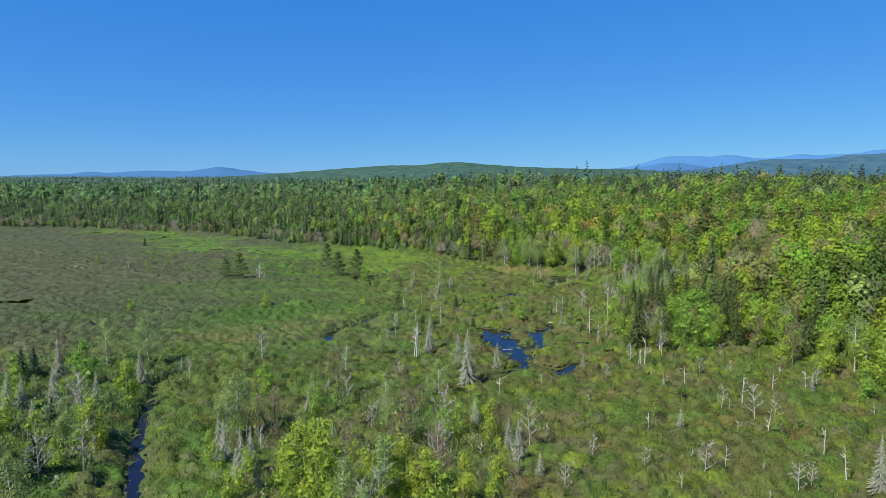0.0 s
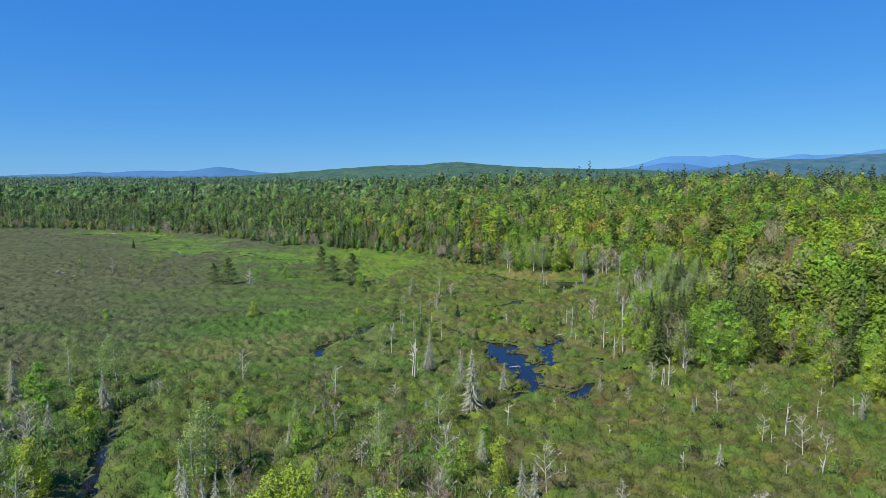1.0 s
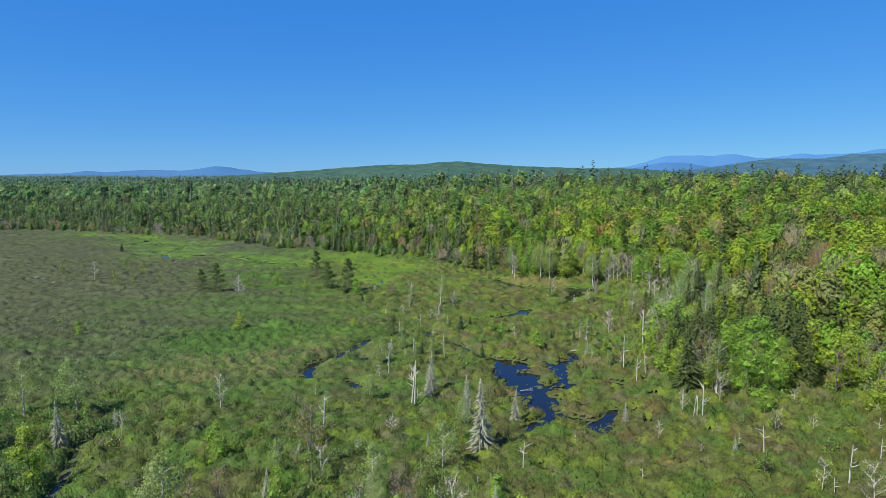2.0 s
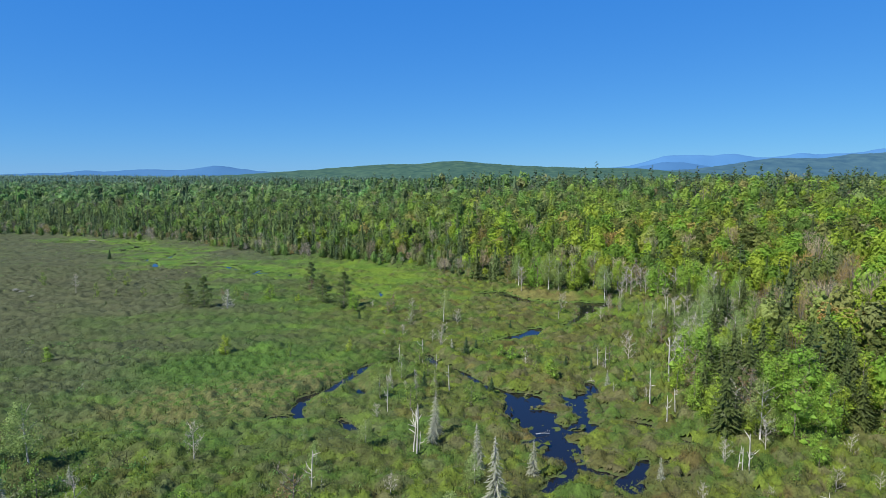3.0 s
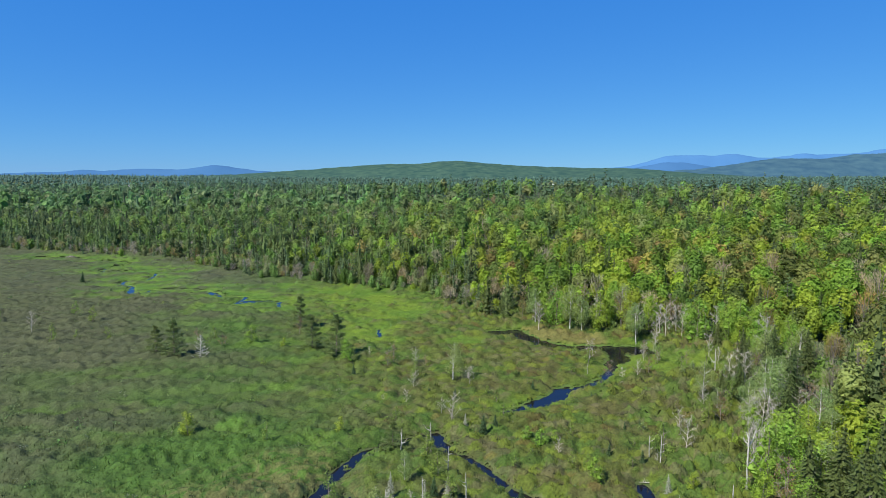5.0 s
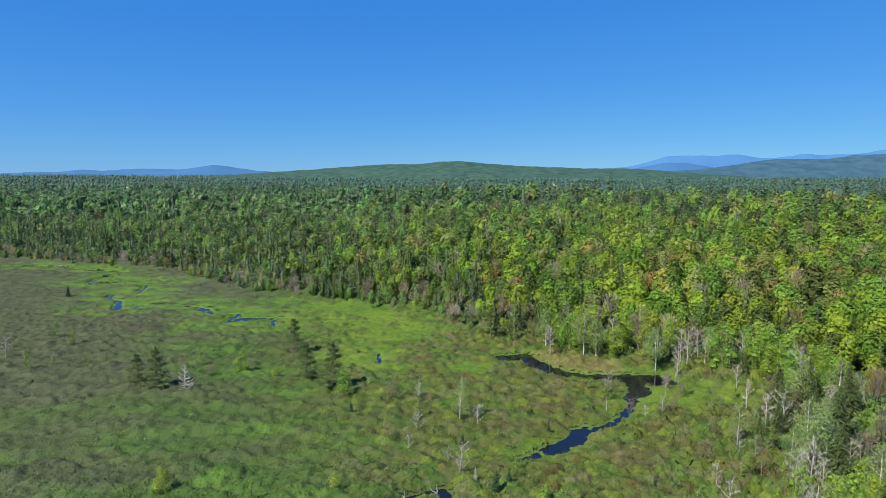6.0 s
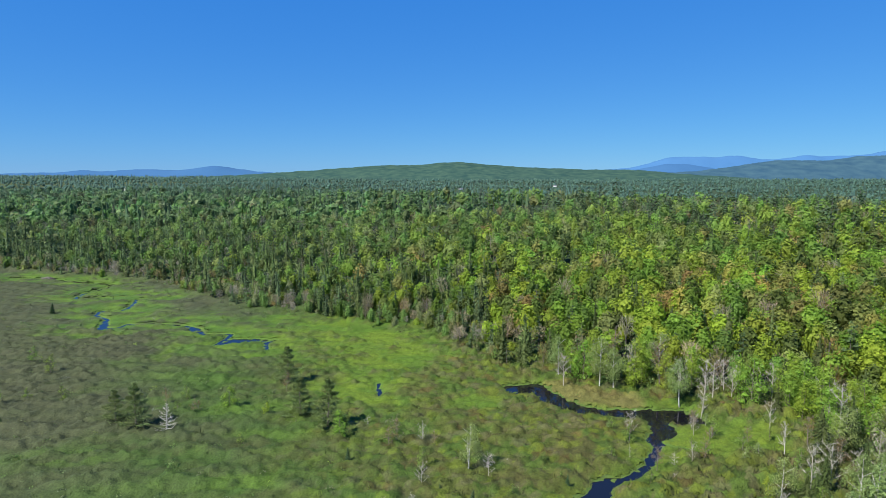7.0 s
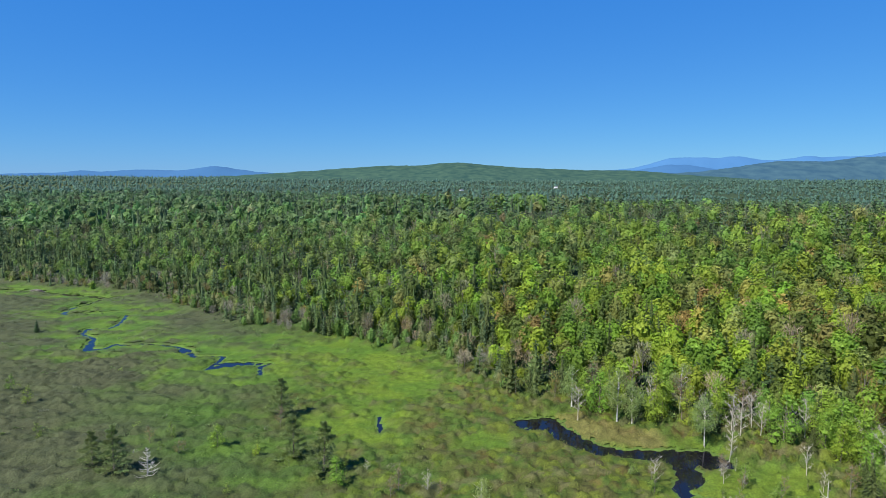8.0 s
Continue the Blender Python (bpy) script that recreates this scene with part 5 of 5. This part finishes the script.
YELLOWS = [(-48.2, 239.9, 3.8), (-15.9, 69.1, 11), (-13.2, 69, 11.5), (-13.8, 66.3, 9), (-18.6, 71.8, 8), (-4.5, 69.7, 9), (-2.3, 68.6, 8), (2.3, 67.5, 7.5), (-9.2, 68.6, 8), (-5.3, 67.2, 6), (5.4, 66.6, 5), (-11, 60.5, 8), (-62.7, 88.4, 7), (-56.5, 84.4, 6), (-51, 180.3, 5.8), (-22.8, 181.2, 4.2)]
SAPLINGS = [(-148.2, 269.7, 6.7), (-130.4, 282.2, 6), (-10.3, 211.8, 5.9), (-17.3, 224.1, 3.4), (-70.9, 250.3, 4.8), (-49.1, 224, 3.4), (-35.6, 177.6, 4.5), (-10.6, 225.9, 4.3), (-48.9, 243.1, 3.5), (-110.6, 249.5, 4.1), (-69.9, 242.1, 3.6), (-102.3, 250.5, 4.6), (-116.3, 245.9, 6.7), (-118.1, 270.8, 6.8)]
RUSSETS = [(-65.5, 240.7, 4.4), (-74.7, 247.2, 5.0), (-47.3, 256.5, 6.2), (-0.3, 71.8, 8), (8.5, 69.3, 6), (-9.7, 62.8, 5), (-6.8, 77.8, 7), (-26.1, 86.6, 8.1), (-25.3, 91.9, 7.4), (-78.8, 127.5, 6.8), (-5.8, 94.1, 5.6), (-17.7, 103.6, 10.2), (-9.3, 102, 2.9), (-16.2, 223.6, 6.7), (-17.6, 222.6, 5.2), (-8, 223.7, 3.9), (34.4, 229.7, 4.1), (-64.9, 242.1, 3.7)]
BARES = [(-48.8, 72.9, 7.4), (48.1, 94.1, 6.5), (51.1, 94.1, 3.8), (12, 83.5, 7.2), (32.8, 75.8, 5.2), (41.9, 71, 4.7), (-8.4, 116.3, 3.5), (-12.6, 110.5, 2.6), (37.7, 124.3, 4.7), (45.4, 128.3, 6), (-128.7, 256.3, 7.7), (-2.1, 187, 6.6), (2.1, 211.8, 4.3), (-36.7, 125.1, 7), (-10.6, 224.1, 5.1), (55.3, 241, 5.6), (2.3, 209.3, 5.2), (-10.3, 205.2, 5.2), (-4.1, 191.8, 3.9), (-23.6, 233.9, 3.1), (56.6, 243.2, 8.8), (26.3, 261.4, 9.7)]
SNAGS = [(-61.6, 103.6, 3.4), (-28.2, 86.8, 3.5), (-18.4, 116.3, 6.2), (-6, 129.1, 7), (9.5, 104.1, 4.6), (15, 87.8, 2.7), (24, 101.4, 2.3), (5, 81.2, 2.6), (42.8, 108.4, 4.8), (48.8, 99.9, 6), (46.8, 87.8, 4.8), (29.8, 88.2, 3.8), (43.3, 89.4, 2.5), (36, 77.3, 3.7), (32.9, 80.2, 2.3), (49.3, 73.6, 5.1), (63.2, 106.9, 4.3), (63.2, 115.6, 3.2), (39.9, 122, 6.2)]
POLES = [(28.2, 71.2, 3.2), (40.3, 110.5, 3.1), (-11.6, 151.4, 5.2), (46, 98.1, 2.8), (67.8, 95.8, 2.8), (-5.9, 172.6, 6.2), (-5.5, 128.4, 7.7), (-11.2, 172.6, 5), (-6.8, 154.2, 5.3), (35, 148.1, 7.2), (50.9, 171.4, 6.2), (42.1, 158.7, 10.1), (34.9, 139.3, 5.7), (39.1, 123.4, 3.3), (52, 139.3, 4.8), (30.1, 153.9, 2.9), (-1.4, 215.3, 6), (38.1, 144.2, 5)]
DEAD_SPRUCES = [(-67.7, 95.1, 8), (-28.3, 78.9, 6.7), (4.5, 109.9, 11.1), (3.1, 122.4, 7.7), (10.6, 122.4, 5.4), (2.5, 86.8, 3.8), (9.9, 78.9, 6.9), (8.9, 82.2, 5.9), (11.9, 74.3, 4.6), (35, 89.8, 4.3), (51.8, 71.5, 7.7), (-25.4, 74.3, 5.2), (-22.2, 71.8, 5.6), (64.2, 106.9, 4.1), (-21.2, 95.8, 5), (-3, 134.7, 8.2), (49.2, 139.4, 7.1), (-20.2, 107.5, 3.3), (0.5, 183.6, 3.9), (-3.1, 157, 4.4), (-3.5, 132.3, 5.7), (-11.8, 157.4, 4.7), (-6.6, 155.5, 4.2), (30.3, 158.7, 3.9)]
PINES = [(-75.1, 232, 10.9), (-81.9, 236.2, 8.2), (-48.5, 263, 11.4), (-39.8, 239, 10.6), (-32.2, 232.1, 12.3), (-12.8, 174.2, 5.8)]
SPRUCES = [(-165.6, 349.2, 5.6), (-105.4, 231.9, 3.2), (3.7, 181.2, 4.5), (6.1, 183.6, 3.6), (-5.3, 157.4, 4.3), (7.6, 155.5, 3.5), (24.5, 171.4, 3.1)]
HEMLOCKS = [(44.8, 142.9, 13), (47.1, 141.7, 14.5), (48.9, 140.5, 15), (62.3, 135.9, 12.4), (63.4, 134.8, 10.9), (64.7, 144.2, 15), (42.5, 144.2, 9.9), (51.5, 146.5, 14), (54.3, 147.8, 15.5), (57.6, 147, 14.6), (60.4, 146.2, 15.2), (66.8, 141.2, 13.5), (68.5, 146.5, 14.2), (45.6, 148.5, 13.8), (49.5, 149.5, 14.8)]

birches = plant([leafy_tree("birch_tree", "white-stemmed birch with a thin pale green crown", 9.5, 2.4, (0.215, 0.29, 0.09), BIRCH, 2300, 0.105, 300 + k, 15, 0.3, 7, 0.5, "birch tree", True) for k in range(3)], BIRCHES, 9.5, "birches on the bog", 1)
greens = plant([leafy_tree("maple_tree", "fresh green maple in new leaf", 9, 2.5, (0.19, 0.32, 0.04), BARK, 2500, 0.09, 310 + k, 22, 0.1, 5, category="maple tree") for k in range(3)], GREENS, 9, "green maples", 2)
yellows = plant([leafy_tree("aspen_tree", "bright yellow-green aspen in spring leaf", 9, 2.2, (0.245, 0.335, 0.036), BARK, 2500, 0.088, 320 + k, 20, 0.08, 5, category="aspen tree") for k in range(3)], YELLOWS, 9, "yellow-green aspens", 3)
plant([leafy_tree("sapling", "slender yellow-green sapling among grey shrubs", 5, 1.35, (0.16, 0.24, 0.045), BARK, 620, 0.08, 330 + k, 10, 0.12, 4, 0.5, "sapling") for k in range(2)], SAPLINGS, 5, "saplings on the heath", 4)
russets = plant([thin_tree("red_maple", "thin russet-budded red maple standing in the bog", 8, 1.9, (0.22, 0.15, 0.07), BARK, 360, 340 + k) for k in range(2)], RUSSETS, 8, "russet maples", 5)
bares = plant([thin_tree("bare_tree", "grey leafless tree with fine upright twigs", 7.5, 1.8, (0.19, 0.185, 0.13), TWIG, 110, 350 + k) for k in range(3)], BARES, 7.5, "leafless trees", 6)
plant([snag("snag", "bleached dead tree with broken branches in the bog", 5, 360 + k, 4 + k, 0.05) for k in range(4)], SNAGS, 5, "bleached snags", 7)
plant([snag("dead_pole", "bare pale dead trunk standing in the bog", 5, 370 + k, 3 + k, 0.035) for k in range(3)], POLES, 5, "dead poles", 8)
plant([dead_spruce("dead_spruce", "dead silver-grey spruce hung with lichen", 7, 1.2, 380 + k) for k in range(3)], DEAD_SPRUCES, 7, "dead spruces", 9)
plant([dead_pine("dead_pine", "bleached dead pine with bare spreading boughs beside pines", 7, 2.4, 385)], [(-67.6, 230.6, 7.2)], 7, "dead pines", 13)
plant([pine_tree("white_pine", "dark green white pine with tiered boughs", 11, 4.3, 390 + k) for k in range(2)], PINES, 11, "white pines on the heath", 10)
spruces = plant([spruce_tree("spruce_tree", "small dark green spruce spire", 5, 1.0, SPRUCE, 400)], SPRUCES, 5, "small spruces", 11)
hemlocks = plant([spruce_tree("hemlock_tree", "tall dark olive hemlock at the bog's edge", 13, 3.0, (0.062, 0.088, 0.022), 410 + k, 26, 14, "hemlock tree") for k in range(2)], HEMLOCKS, 13, "hemlocks", 12)


def rim_trees():
    """The trees of the forest's nearest rim, each on its own."""
    rs = np.random.RandomState(77)
    x, y = scatter(rs, 0, 95, 96, 285, 4.6)
    f = into_forest(x, y)
    ok = in_strip(x, y, f) & (f > 1.5)
    x, y, f = x[ok], y[ok], f[ok]
    kinds, _ = forest_mix(rs, x, y, f)
    u = rs.uniform(size=len(x))
    dark = (np.abs(x - 55) < 18) & (np.abs(y - 142) < 16)
    for k in range(len(x)):
        h, group = rs.uniform(8, 12.5) + (2.0 if y[k] > 222 else 0.0), greens
        if kinds[k] == 1:
            group, nominal = (bares if u[k] < 0.5 else russets if u[k] < 0.65 else birches), 8.5
        elif kinds[k] in (2, 3) or (dark[k] and u[k] < 0.14):
            group, nominal, h = hemlocks, 13, rs.uniform(8, 14)
        elif u[k] < 0.38:
            group, nominal = yellows, 9
        elif u[k] < 0.43:
            group, nominal = birches, 9.5
        else:
            group, nominal = greens, 9
        s = h / nominal
        src = group[rs.randint(len(group))]
        m = Matrix.LocRotScale((x[k], y[k], float(height(x[k:k + 1], y[k:k + 1])[0])), Euler((rs.normal(0, 0.02), rs.normal(0, 0.02), rs.uniform(0, 6.28))), (s, s, s))
        made = copy_thing(src, m @ Matrix.Diagonal((*[1 / q for q in src.scale], 1)))
        tagged(made, group="trees along the forest's rim")
    return len(x)


rim_trees()


def thickets():
    """Mixed small trees standing close along the streams and between bog and forest."""
    rs = np.random.RandomState(88)
    poles = [o for o in scene.objects if o.name.startswith("dead_pole") and not o.parent][:3]
    silver = [o for o in scene.objects if o.name.startswith("dead_spruce") and not o.parent][:3]
    small = [o for o in scene.objects if o.name.startswith("sapling") and not o.parent][:2]
    zones = [((-80, -45, 58, 120), 56, (3, 9), [greens, bares, bares, birches, spruces, spruces, yellows, silver, small]),
             ((-34, 10, 56, 98), 64, (3, 9), [yellows, greens, russets, russets, bares, bares, birches, silver, small]),
             ((-24, 6, 92, 172), 48, (2, 6), [bares, poles, silver, birches, small, small]),
             ((14, 72, 64, 128), 60, (1.5, 5), [bares, bares, bares, poles, silver, small, small, small]),
             ((30, 72, 132, 236), 110, (2, 8), [bares, bares, birches, small, small, poles, russets, yellows]),
             ((-30, 34, 166, 218), 44, (1.5, 4), [small, small, small, bares, spruces])]
    nominal = {id(greens): 9, id(yellows): 9, id(bares): 7.5, id(russets): 8, id(birches): 9.5, id(spruces): 5, id(poles): 5, id(silver): 7, id(small): 5}
    for (x0, x1, y0, y1), count, (h0, h1), kinds in zones:
        for _ in range(count):
            x, y, h = rs.uniform(x0, x1), rs.uniform(y0, y1), rs.uniform(h0, h1)
            group = kinds[rs.randint(len(kinds))]
            src, turn = group[rs.randint(len(group))], rs.uniform(0, 6.28)
            px, py = np.array([x]), np.array([y])
            if float(shore(px, py)[0]) < 1.5 or float(into_forest(px, py)[0]) > 3:
                continue
            s = h / nominal[id(group)]
            m = Matrix.LocRotScale((x, y, float(height(px, py)[0])), Euler((rs.normal(0, 0.03), rs.normal(0, 0.03), turn)), (s, s, s))
            made = copy_thing(src, m @ Matrix.Diagonal((*[1 / q for q in src.scale], 1)))
            tagged(made, group="small trees along the streams")


thickets()


def farmhouse(x, y, w, d, wall_h, turn):
    """A small white house on the plain."""
    z = float(height(np.array([float(x)]), np.array([float(y)]))[0])
    house = tagged(new("farmhouse"), "small white farmhouse with a grey gabled roof", "house", "farmhouses on the plain")
    bm = bmesh.new()
    bmesh.ops.create_cube(bm, size=1, matrix=Matrix.Translation((0, 0, wall_h / 2)) @ Matrix.Diagonal((w, d, wall_h, 1)))
    me = bpy.data.meshes.new("wall")
    bm.to_mesh(me)
    me.materials.append(WHITE_WALL)
    ob = new("wall", me)
    ob.parent = house
    bm = bmesh.new()
    e, top = 0.4, wall_h + d * 0.45
    v = [bm.verts.new(q) for q in ((-w / 2 - e, -d / 2 - e, wall_h), (w / 2 + e, -d / 2 - e, wall_h), (w / 2 + e, d / 2 + e, wall_h), (-w / 2 - e, d / 2 + e, wall_h), (-w / 2 - e, 0, top), (w / 2 + e, 0, top))]
    for q in ((0, 1, 5, 4), (2, 3, 4, 5), (1, 2, 5), (3, 0, 4), (3, 2, 1, 0)):
        bm.faces.new([v[k] for k in q])
    me = bpy.data.meshes.new("roof")
    bm.to_mesh(me)
    me.materials.append(ROOF)
    ob = new("roof", me)
    ob.parent = house
    house.matrix_basis = pose(x, y, z, 0, 0, turn)


WHITE_WALL, nt, b = material("white_clapboard", 0.6, 0.3)
b.inputs["Base Color"].default_value = (0.75, 0.75, 0.72, 1)
ROOF, nt, b = material("grey_shingle_roof", 0.8, 0.2)
b.inputs["Base Color"].default_value = (0.16, 0.16, 0.17, 1)
for (x, y), turn in zip(FARMS, (10, -20, 35)):
    farmhouse(x, y, 13, 8, 5, turn)


# ---- logs, stumps and the lodge ----
def fallen_log(x, y, length, r, turn, tilt, seed):
    rs = np.random.RandomState(seed)
    log = tagged(new("fallen_log"), "bleached fallen log lying in the bog", "log", "fallen logs")
    k = np.linspace(0, 1, 6)
    path = [(length * (q - 0.5), rs.normal(0, 0.05), 0.1 * math.sin(3 * q)) for q in k]
    part("trunk", tube(path, [r * (1 - 0.5 * q) for q in k], 7), DEADWOOD, log, smooth_shade=True)
    for j in range(3):
        q = rs.uniform(0.3, 0.95)
        o = np.array([length * (q - 0.5), 0, 0.05])
        part("branch", tube([o, o + [0.3, rs.uniform(-0.6, 0.6), rs.uniform(0.3, 0.8)]], [r * 0.4, 0.015], 4), DEADWOOD, log)
    z = float(height(np.array([float(x)]), np.array([float(y)]))[0])
    log.matrix_basis = pose(x, y, max(z, 0) + 0.22, 0, tilt, turn)


for k, (x, y, length, turn) in enumerate([(35.5, 147, 4.5, 130), (19.5, 166.5, 3.2, 20), (28.5, 163.6, 2.6, 160), (14.4, 137.6, 3.0, 15), (-10.5, 143, 2.5, 70)]):
    fallen_log(x, y, length * 0.8, 0.075, turn, 5, 500 + k)


def lodge(x, y, r, h):
    """A heap of grey sticks and mud in the water."""
    rs = np.random.RandomState(600)
    heap = tagged(new("beaver_lodge"), "dark mound of sticks and mud in the far pond", "beaver lodge")
    n = 26
    ring = []
    for j, (q, z) in enumerate(((1.0, -0.3), (0.85, 0.25), (0.6, 0.65), (0.3, 0.92), (0.02, 1.0))):
        ring.append([(math.cos(6.2832 * k / n) * r * q * rs.uniform(0.9, 1.1), math.sin(6.2832 * k / n) * r * q * rs.uniform(0.9, 1.1), h * z) for k in range(n)])
    v = np.array([c for row in ring for c in row])
    f = np.array([t for j in range(4) for k in range(n) for t in ((j * n + k, j * n + (k + 1) % n, (j + 1) * n + (k + 1) % n), (j * n + k, (j + 1) * n + (k + 1) % n, (j + 1) * n + k))])
    part("mound", (v, f, unit(v * [1, 1, 1.5] + [0, 0, 0.2])), MUD, heap)
    for k in range(40):
        a, q = rs.uniform(0, 6.28), rs.uniform(0.2, 0.95)
        o = np.array([math.cos(a) * r * q, math.sin(a) * r * q, h * (1 - q ** 1.6) + 0.1])
        d = unit(np.array([math.cos(a + 1.2), math.sin(a + 1.2), rs.uniform(-0.3, 0.4)])) * rs.uniform(0.7, 1.6)
        part("stick", tube([o - d, o + d], [0.05, 0.03], 4), TWIG, heap)
    heap.matrix_basis = pose(x, y, 0, 0, 0, 0)


lodge(-222, 437, 4.5, 1.8)


def flowering_shrub(x, y, s, seed):
    rs = np.random.RandomState(seed)
    bush = tagged(new("flowering_shrub"), "pale blossoming shrub on the grey heath", "shrub", "blossoming shrubs")
    for k in range(5):
        a = 1.26 * k
        part("stem", tube([(0, 0, -0.2), (math.cos(a) * 0.3, math.sin(a) * 0.3, 1.0), (math.cos(a) * 0.8, math.sin(a) * 0.8, 1.9)], [0.04, 0.03, 0.012], 4), BARK, bush)
    part("foliage", shards(rs, [(0, 0, 1.5), (0.6, 0.2, 1.4), (-0.5, 0.4, 1.6), (0.1, -0.6, 1.3)], [0.7, 0.6, 0.65, 0.6], 420, 0.09, 0.9, 0.4, 0.4), SHRUB, bush, "white blossom", tint=(0.3, 0.3, 0.26))
    z = float(height(np.array([float(x)]), np.array([float(y)]))[0])
    bush.matrix_basis = Matrix.LocRotScale((x, y, z), Euler((0, 0, seed)), (s, s, s * 0.8))


for k, (x, y, s) in enumerate([(-152, 260, 1.1), (-149, 258.5, 0.9), (-140, 250, 0.8), (-116, 219, 0.6)]):
    flowering_shrub(x, y, s, 700 + k)
